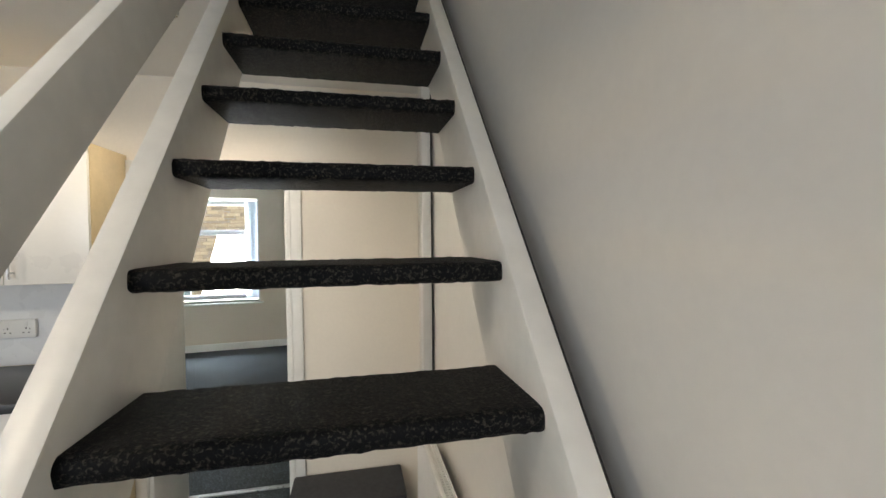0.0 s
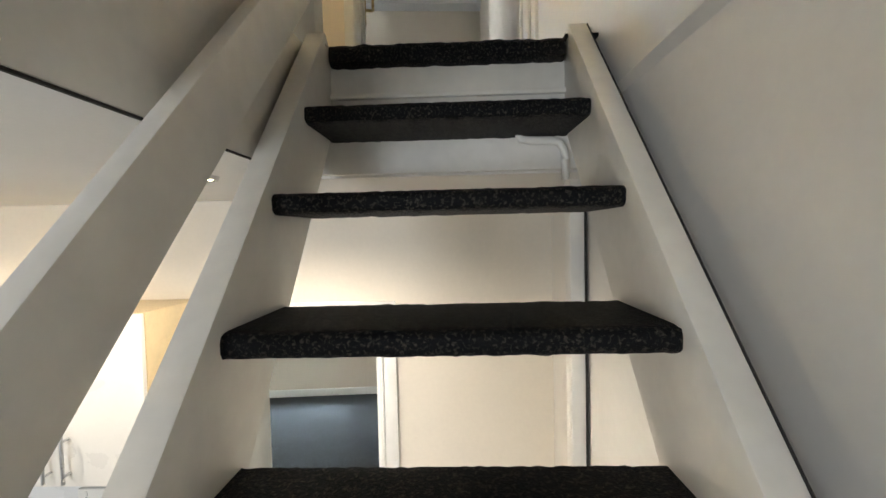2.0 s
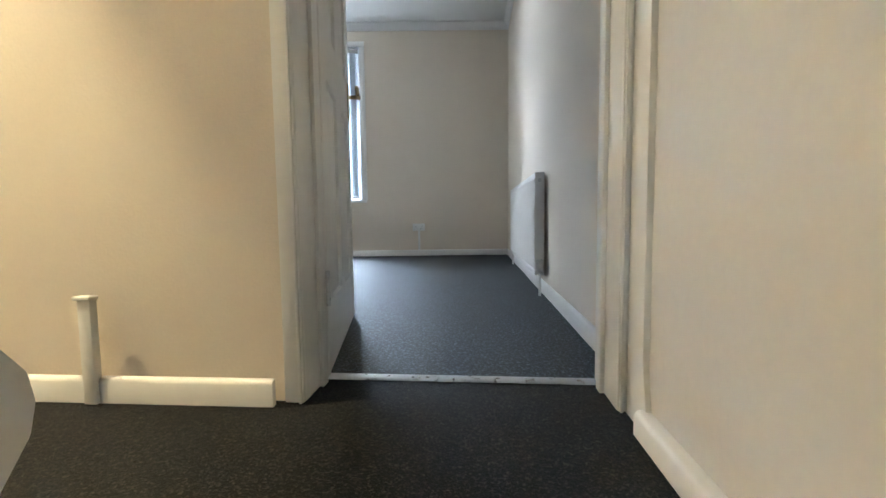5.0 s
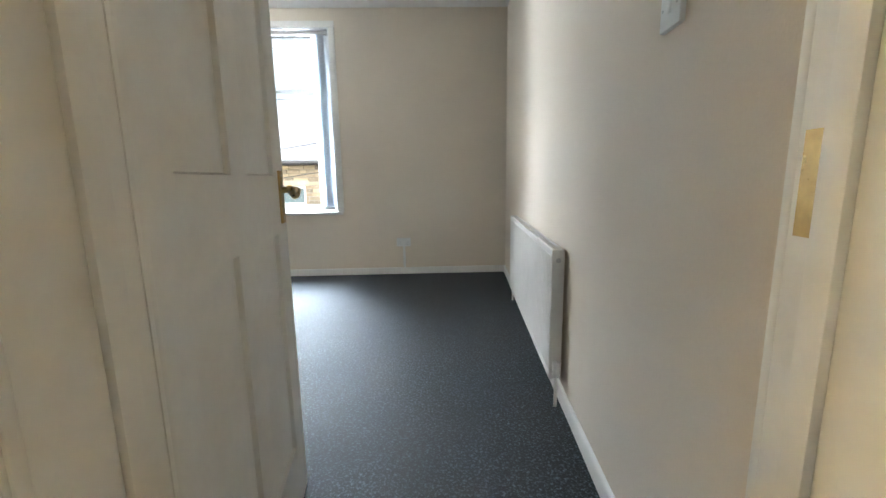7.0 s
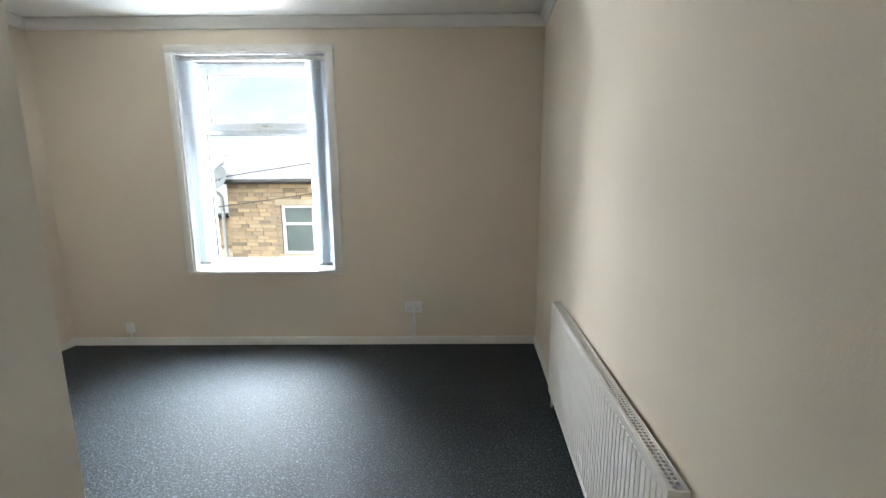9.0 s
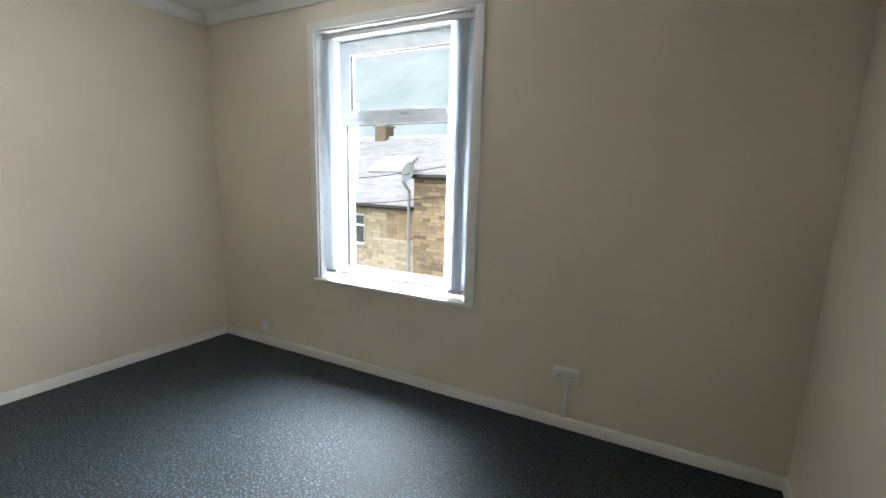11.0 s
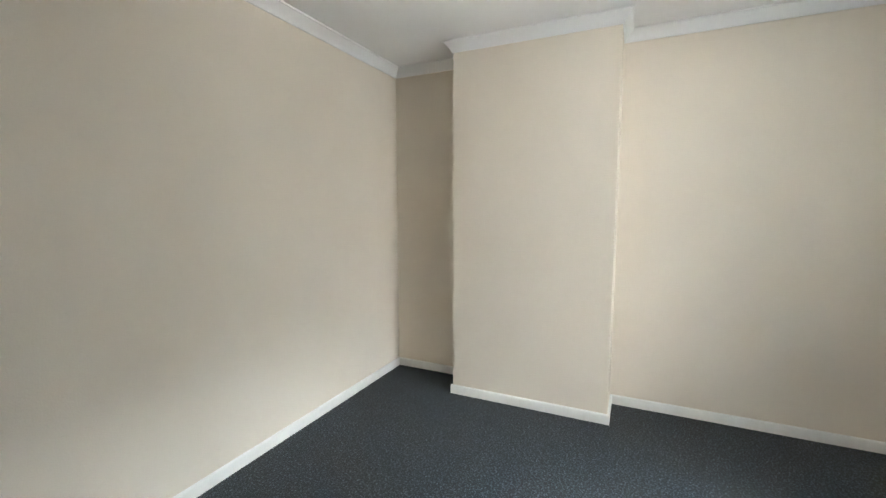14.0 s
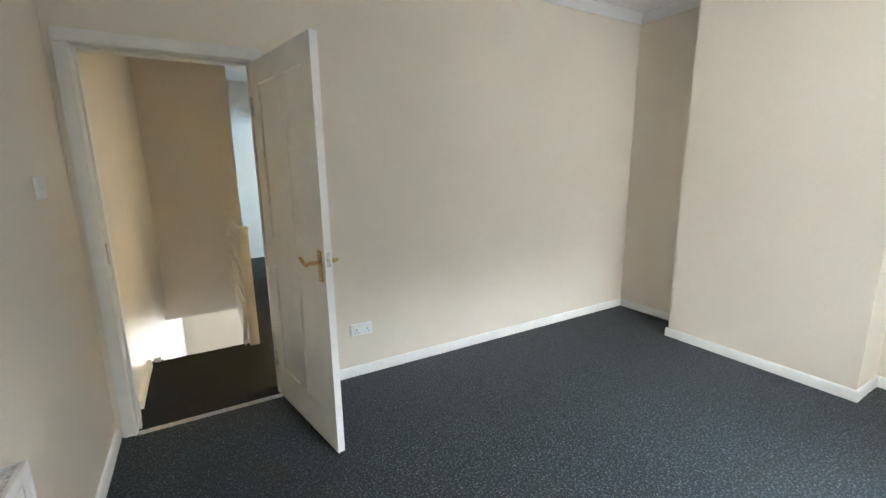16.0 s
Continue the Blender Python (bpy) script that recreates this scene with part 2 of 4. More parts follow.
def islands(name, colors, rough, spread, single=False):
    """Stones or slates: every piece takes its own shade."""
    m = bpy.data.materials.new(name)
    m.use_nodes = True
    t = m.node_tree
    b = t.nodes["Principled BSDF"]
    g = t.nodes.new("ShaderNodeObjectInfo" if single else "ShaderNodeNewGeometry")
    ramp = t.nodes.new("ShaderNodeValToRGB")
    ramp.color_ramp.elements[0].color, ramp.color_ramp.elements[1].color = (*colors[0], 1), (*colors[-1], 1)
    for i, c in enumerate(colors[1:-1], 1):
        e = ramp.color_ramp.elements.new(i / (len(colors) - 1))
        e.color = (*c, 1)
    t.links.new(g.outputs["Random" if single else "Random Per Island"], ramp.inputs["Fac"])
    co = t.nodes.new("ShaderNodeTexCoord")
    n = t.nodes.new("ShaderNodeTexNoise")
    n.inputs["Scale"].default_value, n.inputs["Detail"].default_value = 9.0, 6.0
    t.links.new(co.outputs["Object"], n.inputs["Vector"])
    r = t.nodes.new("ShaderNodeMapRange")
    r.inputs["To Min"].default_value, r.inputs["To Max"].default_value = 1 - spread, 1 + spread
    t.links.new(n.outputs["Fac"], r.inputs["Value"])
    sc = t.nodes.new("ShaderNodeVectorMath")
    sc.operation = "SCALE"
    t.links.new(ramp.outputs["Color"], sc.inputs[0])
    t.links.new(r.outputs["Result"], sc.inputs["Scale"])
    t.links.new(sc.outputs["Vector"], b.inputs["Base Color"])
    b.inputs["Roughness"].default_value = rough
    bp = t.nodes.new("ShaderNodeBump")
    bp.inputs["Strength"].default_value, bp.inputs["Distance"].default_value = 0.4, 0.01
    t.links.new(n.outputs["Fac"], bp.inputs["Height"])
    t.links.new(bp.outputs["Normal"], b.inputs["Normal"])
    return m


STONES = islands("dark weathered sandstone", [(0.14, 0.115, 0.085), (0.27, 0.215, 0.14), (0.34, 0.27, 0.175), (0.20, 0.165, 0.125)], 0.9, 0.3)
STONES_PALE = islands("pale weathered sandstone", [(0.36, 0.32, 0.23), (0.50, 0.45, 0.33), (0.48, 0.44, 0.36), (0.34, 0.30, 0.22)], 0.9, 0.3)
STONES_SINGLE = islands("brown weathered sandstone", [(0.14, 0.115, 0.085), (0.29, 0.225, 0.145), (0.36, 0.285, 0.18), (0.22, 0.18, 0.13)], 0.9, 0.3, True)
# greys lifted so the colour carries the sky's reflection on wet slate
SLATE = islands("wet slate with painted sky sheen", [(0.44, 0.46, 0.49), (0.58, 0.60, 0.63), (0.50, 0.52, 0.56)], 0.35, 0.2)


def haze(name):
    """Distant hillside, faint wooded mottling; mist-scattered daylight is painted as a pale glow."""
    m = bpy.data.materials.new(name)
    m.use_nodes = True
    t = m.node_tree
    b = t.nodes["Principled BSDF"]
    co = t.nodes.new("ShaderNodeTexCoord")
    n = t.nodes.new("ShaderNodeTexNoise")
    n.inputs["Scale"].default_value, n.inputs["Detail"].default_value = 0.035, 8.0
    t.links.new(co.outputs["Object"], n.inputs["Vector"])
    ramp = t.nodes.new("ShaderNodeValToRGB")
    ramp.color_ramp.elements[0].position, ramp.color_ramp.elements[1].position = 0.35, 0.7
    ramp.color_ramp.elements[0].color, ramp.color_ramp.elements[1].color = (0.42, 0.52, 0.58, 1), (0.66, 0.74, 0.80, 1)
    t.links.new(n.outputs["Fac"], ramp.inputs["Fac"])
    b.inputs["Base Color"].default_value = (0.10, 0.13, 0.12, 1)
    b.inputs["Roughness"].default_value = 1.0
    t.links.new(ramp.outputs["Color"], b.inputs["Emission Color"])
    # emission stands in for daylight scattered by the mist
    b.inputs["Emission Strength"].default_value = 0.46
    return m


HAZE = haze("hillside with painted mist glow")

# ---- building helpers ----
NORTH = pose(0, 3.925, 0, 0, 0, 4.52)     # the window wall stands askew: inner face at local y 0, outside at +y
SOUTH = pose(0, 0, 0, 0, 0, -0.67)        # the door wall: bedroom face at local y 0, landing side at -y
FLOOR_LOW = -2.73
CEIL_LOW = -0.31
CEIL_UP = 2.71


def add_box(bm, x0, x1, y0, y1, z0, z1, m=None):
    v = [bm.verts.new((x, y, z)) for x in (x0, x1) for y in (y0, y1) for z in (z0, z1)]
    for f in ((0, 1, 3, 2), (4, 6, 7, 5), (0, 4, 5, 1), (2, 3, 7, 6), (0, 2, 6, 4), (1, 5, 7, 3)):
        bm.faces.new([v[i] for i in f])
    if m is not None:
        bmesh.ops.transform(bm, matrix=m, verts=v)
    return v


def box(x0, x1, y0, y1, z0, z1, bevel=0.0, segments=2):
    bm = bmesh.new()
    add_box(bm, x0, x1, y0, y1, z0, z1)
    if bevel:
        bmesh.ops.bevel(bm, geom=bm.edges[:], offset=bevel, segments=segments, affect="EDGES", profile=0.5)
    return bm


def tube(points, radius, sides=12):
    """A round bar or pipe along the points."""
    bm = bmesh.new()
    rings = []
    pts = [Vector(p) for p in points]
    for i, p in enumerate(pts):
        a = pts[max(i - 1, 0)]
        b = pts[min(i + 1, len(pts) - 1)]
        q = (b - a).to_track_quat("Z", "Y")
        rings.append([bm.verts.new(p + q @ Vector((radius * math.cos(k * math.tau / sides), radius * math.sin(k * math.tau / sides), 0))) for k in range(sides)])
    for r0, r1 in zip(rings, rings[1:]):
        for k in range(sides):
            bm.faces.new((r0[k], r0[(k + 1) % sides], r1[(k + 1) % sides], r1[k]))
    bm.faces.new(rings[0][::-1])
    bm.faces.new(rings[-1])
    return bm


def prism(outline, axis, a, b, bevel=0.0):
    """A plate: a 2D outline in the plane across the axis, from a to b along it."""
    bm = bmesh.new()
    def at(p, s):
        return (s, p[0], p[1]) if axis == "x" else (p[0], s, p[1]) if axis == "y" else (p[0], p[1], s)
    lo, hi = [bm.verts.new(at(p, a)) for p in outline], [bm.verts.new(at(p, b)) for p in outline]
    bm.faces.new(lo)
    bm.faces.new(hi[::-1])
    n = len(outline)
    for i in range(n):
        bm.faces.new((lo[i], hi[i], hi[(i + 1) % n], lo[(i + 1) % n]))
    bmesh.ops.recalc_face_normals(bm, faces=bm.faces[:])
    if bevel:
        bmesh.ops.bevel(bm, geom=bm.edges[:], offset=bevel, segments=2, affect="EDGES", profile=0.5)
    return bm


def mesh_object(name, bm, mat, smooth=True):
    bmesh.ops.recalc_face_normals(bm, faces=bm.faces[:])
    me = bpy.data.meshes.new(name)
    bm.to_mesh(me)
    bm.free()
    me.materials.append(mat)
    if smooth:
        me.shade_smooth()
        me.set_sharp_from_angle(angle=radians(35))
    return new(name, me)


def thing(name, label, category, m=None, group="", kind=""):
    ob = new(name)
    ob.matrix_world = m or Matrix()
    return tagged(ob, label, category, group, kind)


def part(name, bm, mat, parent, label="", smooth=True):
    ob = mesh_object(name, bm, mat, smooth)
    ob.parent = parent
    if label:
        ob["label"] = label
    return ob


def structure(name, bm, mat, label, category, m=None, smooth=True):
    ob = mesh_object(name, bm, mat, smooth)
    if m is not None:
        ob.matrix_world = m
    return tagged(ob, label, category, kind="structure")


def wall_mesh(x0, x1, y0, y1, z0, z1, holes=()):
    """A wall slab along x, from y0 to y1 thick, with openings (xa, xb, za, zb) right through it."""
    xs = sorted({x0, x1, *(h[0] for h in holes), *(h[1] for h in holes)})
    zs = sorted({z0, z1, *(h[2] for h in holes), *(h[3] for h in holes)})
    def solid(i, k):
        if not (0 <= i < len(xs) - 1 and 0 <= k < len(zs) - 1):
            return False
        cx, cz = (xs[i] + xs[i + 1]) / 2, (zs[k] + zs[k + 1]) / 2
        return not any(h[0] < cx < h[1] and h[2] < cz < h[3] for h in holes)
    bm = bmesh.new()
    def quad(*p):
        bm.faces.new([bm.verts.new(q) for q in p])
    for i in range(len(xs) - 1):
        for k in range(len(zs) - 1):
            if not solid(i, k):
                continue
            a, b, c, d = xs[i], xs[i + 1], zs[k], zs[k + 1]
            quad((a, y0, c), (b, y0, c), (b, y0, d), (a, y0, d))
            quad((a, y1, c), (a, y1, d), (b, y1, d), (b, y1, c))
            if not solid(i - 1, k):
                quad((a, y0, c), (a, y0, d), (a, y1, d), (a, y1, c))
            if not solid(i + 1, k):
                quad((b, y0, c), (b, y1, c), (b, y1, d), (b, y0, d))
            if not solid(i, k - 1):
                quad((a, y0, c), (a, y1, c), (b, y1, c), (b, y0, c))
            if not solid(i, k + 1):
                quad((a, y0, d), (b, y0, d), (b, y1, d), (a, y1, d))
    bmesh.ops.remove_doubles(bm, verts=bm.verts[:], dist=0.0005)
    return bm


ALONG_Y = pose(0, 0, 0, 0, 0, 90)         # a slab along x turned to run along y: local x is y, local y is -x

# ---- setting: bedroom ----
structure("wall_north", wall_mesh(-4.5, 0.4, 0.0, 0.45, FLOOR_LOW - 0.1, 3.0, [(-2.985, -1.745, 0.665, 2.465), (-2.985, -1.745, -2.05, -0.55)]), PAPER, "warm beige papered outer wall with a deep window", "wall", NORTH, False)
structure("wall_south", wall_mesh(-4.5, 0.25, -0.16, 0.0, 0.0, 3.0, [(-0.862, -0.062, -0.1, 2.015)]), PAPER, "cream painted wall with a doorway to the landing", "wall", SOUTH, False)
structure("wall_east", wall_mesh(0.004, 4.5, -0.25, 0.0, -0.3, 3.0), PAPER, "plain warm beige papered wall above the radiator", "wall", ALONG_Y, False)
structure("wall_west", wall_mesh(-0.2, 4.2, 4.115, 4.4, -0.3, 3.0), PAPER, "plain warm beige papered wall beside the chimney breast", "wall", ALONG_Y, False)
structure("chimney_breast", box(-4.12, -3.77, 0.76, 1.92, -0.05, CEIL_UP + 0.05), PAPER, "projecting chimney breast papered in warm beige", "chimney breast")
structure("floor", box(-4.3, 0.1, -0.005, 4.2, -0.2, 0.0), BEDCARPET, "charcoal flecked cord carpet on the bedroom floor", "floor")
structure("ceiling", box(-4.5, 0.4, -0.1, 4.4, CEIL_UP, CEIL_UP + 0.1), CEIL, "plain white painted bedroom ceiling", "ceiling")

# ---- setting: landing and stairwell ----
structure("wall_stair", wall_mesh(-6.0, -0.163, -0.3, 0.030, FLOOR_LOW - 0.1, 3.0), PLASTER, "off-white painted wall beside the stairs", "wall", ALONG_Y, False)
structure("floor_landing", box(-1.9, -0.030, -0.95, -0.005, -0.29, -0.002), STAIRCARPET, "dark flecked carpet on the landing floor", "floor")
structure("floor_landing_side", box(-1.9, -0.80, -4.6, -0.95, -0.285, -0.002), STAIRCARPET, "dark flecked carpet on the side landing", "floor")
structure("wall_stair_end", wall_mesh(-0.95, 0.2, -3.15, -3.0, CEIL_LOW, 3.0), PLASTER, "dim cream wall above the foot of the stairs", "wall")
# first opening is added to let the side room lamp reach the end wall
structure("wall_landing_side", wall_mesh(-4.7, -0.163, 1.90, 2.05, 0.0, 3.0, [(-4.4, -3.3, -0.1, 2.1), (-1.05, -0.25, -0.1, 2.02)]), PLASTER, "cream landing wall with an open doorway", "wall", ALONG_Y, False)
structure("ceiling_landing", box(-3.2, 0.4, -4.8, -0.1, CEIL_UP, CEIL_UP + 0.1), CEIL, "plain white landing ceiling", "ceiling")
# unseen wall; its opening is added for the lamp outside
structure("wall_side_room", wall_mesh(-4.7, -0.163, 3.0, 3.1, 0.0, 3.0, [(-4.3, -3.3, 0.8, 2.3)]), PLASTER, "cream wall of the room beside the landing", "wall", ALONG_Y, False)
structure("wall_front", wall_mesh(-3.2, 0.3, -4.7, -4.6, 0.0, 3.0), PLASTER, "pale front wall at the end of the landing", "wall")
structure("floor_side_room", box(-3.1, -1.9, -4.6, -0.16, -0.28, -0.002), STAIRCARPET, "dark carpet of the room beside the landing", "floor")

# ---- setting: lower floor ----
structure("wall_low_north", wall_mesh(-4.5, -0.010, -0.33, 0.10, FLOOR_LOW - 0.1, CEIL_LOW, [(-1.43, -0.735, -4.0, -0.80)]), CREAM, "cream painted kitchen wall with a doorway", "wall", None, False)
structure("floor_low", box(-4.5, 0.1, -6.2, 4.4, FLOOR_LOW - 0.2, FLOOR_LOW), BEDCARPET, "dark blue-grey carpet on the lower floor", "floor")
structure("ceiling_low", box(-4.5, -0.80, -6.2, -0.33, CEIL_LOW, CEIL_LOW + 0.02), CEIL, "cream painted kitchen ceiling", "ceiling")
structure("ceiling_low_front", box(-0.80, 0.1, -6.2, -3.15, CEIL_LOW, CEIL_LOW + 0.02), CEIL, "cream painted ceiling by the foot of the stairs", "ceiling")
structure("ceiling_low_landing", box(-0.80, 0.1, -0.93, -0.33, CEIL_LOW - 0.004, CEIL_LOW + 0.02), CEIL, "cream painted ceiling under the landing", "ceiling")
structure("ceiling_low_room", box(-4.5, 0.2, 0.1, 4.3, CEIL_LOW - 0.02, CEIL_LOW + 0.02), CEIL, "plain ceiling of the lower front room", "ceiling")
structure("wall_low_west", wall_mesh(-6.2, 4.4, 4.3, 4.5, FLOOR_LOW, 0.0), CREAM, "plain cream kitchen wall", "wall", ALONG_Y, False)
structure("wall_low_south", wall_mesh(-4.5, 0.1, -6.3, -6.1, FLOOR_LOW, 0.0), CREAM, "plain cream wall behind the stairs", "wall", None, False)
structure("wall_low_east", wall_mesh(0.1, 4.4, -0.3, 0.055, FLOOR_LOW - 0.1, -0.3), CREAM, "plain beige wall of the lower front room", "wall", ALONG_Y, False)

# ---- trim of the bedroom ----


def skirting(name, length, m, label, height=0.07, depth=0.016):
    """A painted board along local x, its face towards local -y, with a rounded top edge."""
    prof = [(0, 0), (-depth, 0), (-depth, height - 0.012), (-depth + 0.004, height - 0.004), (-depth + 0.010, height), (0, height)]
    bm = bmesh.new()
    n = max(2, int(length / 0.35))
    rings = []
    for i in range(n + 1):
        x = length * i / n
        w = 0.0012 * math.sin(i * 1.7)
        rings.append([bm.verts.new((x, p[0] + (w if p[0] < 0 else 0), p[1])) for p in prof])
    for a, b in zip(rings, rings[1:]):
        for k in range(len(prof)):
            bm.faces.new((a[k], a[(k + 1) % len(prof)], b[(k + 1) % len(prof)], b[k]))
    bm.faces.new(rings[0]), bm.faces.new(rings[-1][::-1])
    return structure(name, bm, GLOSS, label, "skirting board", m)


def cornice(name, length, m, mitre0=0.0, mitre1=0.0):
    """Plaster coving along local x under the ceiling, its face towards local -y."""
    prof = [(0, 0), (0, -0.075), (-0.010, -0.075), (-0.013, -0.062), (-0.024, -0.045), (-0.040, -0.026), (-0.052, -0.014), (-0.056, -0.010), (-0.066, -0.010), (-0.066, 0)]
    bm = bmesh.new()
    r0 = [bm.verts.new((-p[0] * mitre0, p[0], p[1])) for p in prof]
    r1 = [bm.verts.new((length + p[0] * mitre1, p[0], p[1])) for p in prof]
    for k in range(len(prof)):
        bm.faces.new((r0[k], r0[(k + 1) % len(prof)], r1[(k + 1) % len(prof)], r1[k]))
    bm.faces.new(r0), bm.faces.new(r1[::-1])
    return structure(name, bm, CEIL, "white plaster cornice under the bedroom ceiling", "cornice", m)


WB = "white gloss skirting board along the bedroom carpet"
skirting("baseboard_north", 4.13, NORTH @ pose(-4.13, 0, 0), WB)
skirting("baseboard_east", 3.90, pose(0, 3.92, 0, 0, 0, -90), WB)
skirting("baseboard_west", 0.71, pose(-4.115, 0.05, 0, 0, 0, 90), WB)
skirting("baseboard_west_far", 1.68, pose(-4.115, 1.92, 0, 0, 0, 90), WB)
skirting("baseboard_chimney", 1.192, pose(-3.77, 0.744, 0, 0, 0, 90), WB)
skirting("baseboard_chimney_side", 0.345, pose(-3.77, 0.76, 0, 0, 0, 180), WB)
skirting("baseboard_chimney_back", 0.345, pose(-4.115, 1.92, 0), WB).matrix_world = pose(-4.115, 1.92, 0, 0, 0, 0) @ Matrix.Diagonal((1, -1, 1, 1))
skirting("baseboard_south", 3.18, SOUTH @ pose(-0.93, 0, 0, 0, 0, 180), WB)
for nm, ln, m, a, b in (("cornice_north", 4.13, NORTH @ pose(-4.13, 0, CEIL_UP), 1, 1), ("cornice_east", 3.92, pose(0, 3.92, CEIL_UP, 0, 0, -90), 1, 1),
                        ("cornice_west", 0.71, pose(-4.115, 0.05, CEIL_UP, 0, 0, 90), 1, 1), ("cornice_west_far", 1.68, pose(-4.115, 1.92, CEIL_UP, 0, 0, 90), 1, 1),
                        ("cornice_chimney", 1.16, pose(-3.77, 0.76, CEIL_UP, 0, 0, 90), -1, -1), ("cornice_chimney_side", 0.345, pose(-3.77, 0.76, CEIL_UP, 0, 0, 180), -1, 1),
                        ("cornice_chimney_back", 0.345, pose(-4.115, 1.92, CEIL_UP) @ Matrix.Diagonal((1, -1, 1, 1)), 1, -1),
                        ("cornice_south", 4.12, SOUTH @ pose(0, 0, CEIL_UP, 0, 0, 180), 1, 1)):
    cornice(nm, ln, m, a, b)

# ---- bedroom doorway ----


def architrave(name, x0, x1, top, m, label, width=0.062, depth=0.016, foot=0.0):
    """Door casing round an opening x0..x1, on the local face y 0 towards +y: two legs and a head with a moulded edge."""
    ob = thing(name, label, "door frame", m, kind="structure")
    def leg(xa, xb, za, zb):
        bm = box(xa, xb, 0.0, depth, za, zb, 0.004)
        return bm
    part("leg", leg(x0 - width, x0, foot, top), GLOSS, ob)
    part("leg", leg(x1, x1 + width, foot, top), GLOSS, ob)
    part("head", leg(x0 - width, x1 + width, top, top + width), GLOSS, ob)
    part("bead", box(x0 - 0.012, x0 - 0.004, depth - 0.002, depth + 0.006, foot, top + 0.004, 0.002), GLOSS, ob)
    part("bead", box(x1 + 0.004, x1 + 0.012, depth - 0.002, depth + 0.006, foot, top + 0.004, 0.002), GLOSS, ob)
    part("bead", box(x0 - 0.012, x1 + 0.012, depth - 0.002, depth + 0.006, top + 0.004, top + 0.012, 0.002), GLOSS, ob)
    return ob


architrave("trim_door_bedroom", -0.835, -0.088, 1.99, SOUTH, "white gloss casing round the bedroom doorway")
architrave("trim_door_landing", -0.835, -0.088, 1.99, SOUTH @ pose(0, -0.16, 0) @ Matrix.Diagonal((1, -1, 1, 1)), "white gloss casing on the landing side of the doorway", 0.05)
lining = thing("trim_door_lining", "white gloss door lining with planted stops", "door frame", SOUTH, kind="structure")
part("jamb", box(-0.862, -0.835, -0.162, 0.002, 0, 2.012, 0.002), GLOSS, lining)
part("jamb", box(-0.088, -0.061, -0.162, 0.002, 0, 2.012, 0.002), GLOSS, lining)
part("jamb_head", box(-0.835, -0.088, -0.162, 0.002, 1.99, 2.012, 0.002), GLOSS, lining)
part("stop", box(-0.835, -0.823, -0.075, -0.042, 0, 1.99, 0.002), GLOSS, lining)
part("stop", box(-0.10, -0.088, -0.075, -0.042, 0, 1.99, 0.002), GLOSS, lining)
part("stop", box(-0.823, -0.10, -0.075, -0.042, 1.978, 1.99, 0.002), GLOSS, lining)
part("strike_plate", box(-0.0895, -0.0875, -0.03, -0.008, 0.95, 1.06), BRASS, lining, "brass strike plate")
strip = thing("threshold_strip", "worn silver metal carpet bar across the doorway", "threshold strip", SOUTH)
part("bar", prism([(-0.022, 0.0), (-0.016, 0.004), (0.0, 0.006), (0.016, 0.004), (0.022, 0.0)], "x", -0.834, -0.089), STEEL, strip)


def panel_leaf(width, height, thick):
    """A four-panel moulded door leaf: stiles, rails and sunk panels with raised fields on both faces."""
    xs = [0.0, 0.105, width / 2 - 0.048, width / 2 + 0.048, width - 0.105, width]
    zs = [0.0, 0.20, 0.86, 1.02, height - 0.115, height]
    bm = bmesh.new()
    def quad(*p):
        bm.faces.new([bm.verts.new(q) for q in p])
    for side in (0, 1):
        y, s = (0.0, 1.0) if side == 0 else (thick, -1.0)
        for i in range(5):
            for k in range(5):
                a, b, c, d = xs[i], xs[i + 1], zs[k], zs[k + 1]
                if i in (1, 3) and k in (1, 3):
                    rects = [(0.0, 0.0), (0.004, 0.011), (0.020, 0.012), (0.048, 0.005)]
                    for (o0, d0), (o1, d1) in zip(rects, rects[1:]):
                        p0 = [(a + o0, y + s * d0, c + o0), (b - o0, y + s * d0, c + o0), (b - o0, y + s * d0, d - o0), (a + o0, y + s * d0, d - o0)]
                        p1 = [(a + o1, y + s * d1, c + o1), (b - o1, y + s * d1, c + o1), (b - o1, y + s * d1, d - o1), (a + o1, y + s * d1, d - o1)]
                        for n in range(4):
                            quad(p0[n], p0[(n + 1) % 4], p1[(n + 1) % 4], p1[n])
                    quad(*p1)
                else:
                    quad((a, y, c), (b, y, c), (b, y, d), (a, y, d))
    w, h = width, height
    quad((0, 0, 0), (0, thick, 0), (0, thick, h), (0, 0, h))
    quad((w, 0, 0), (w, 0, h), (w, thick, h), (w, thick, 0))
    quad((0, 0, 0), (w, 0, 0), (w, thick, 0), (0, thick, 0))
    quad((0, 0, h), (0, thick, h), (w, thick, h), (w, 0, h))
    bmesh.ops.remove_doubles(bm, verts=bm.verts[:], dist=0.0005)
    return bm


# hinged at its west edge, swung about a hundred degrees into the room
door = thing("door_bedroom", "white four-panel door standing open into the bedroom", "door", pose(-0.833, 0.004, 0.008, 0, 0, 101), kind="structure")
leaf = part("leaf", panel_leaf(0.762, 1.968, 0.036), GLOSS, door)
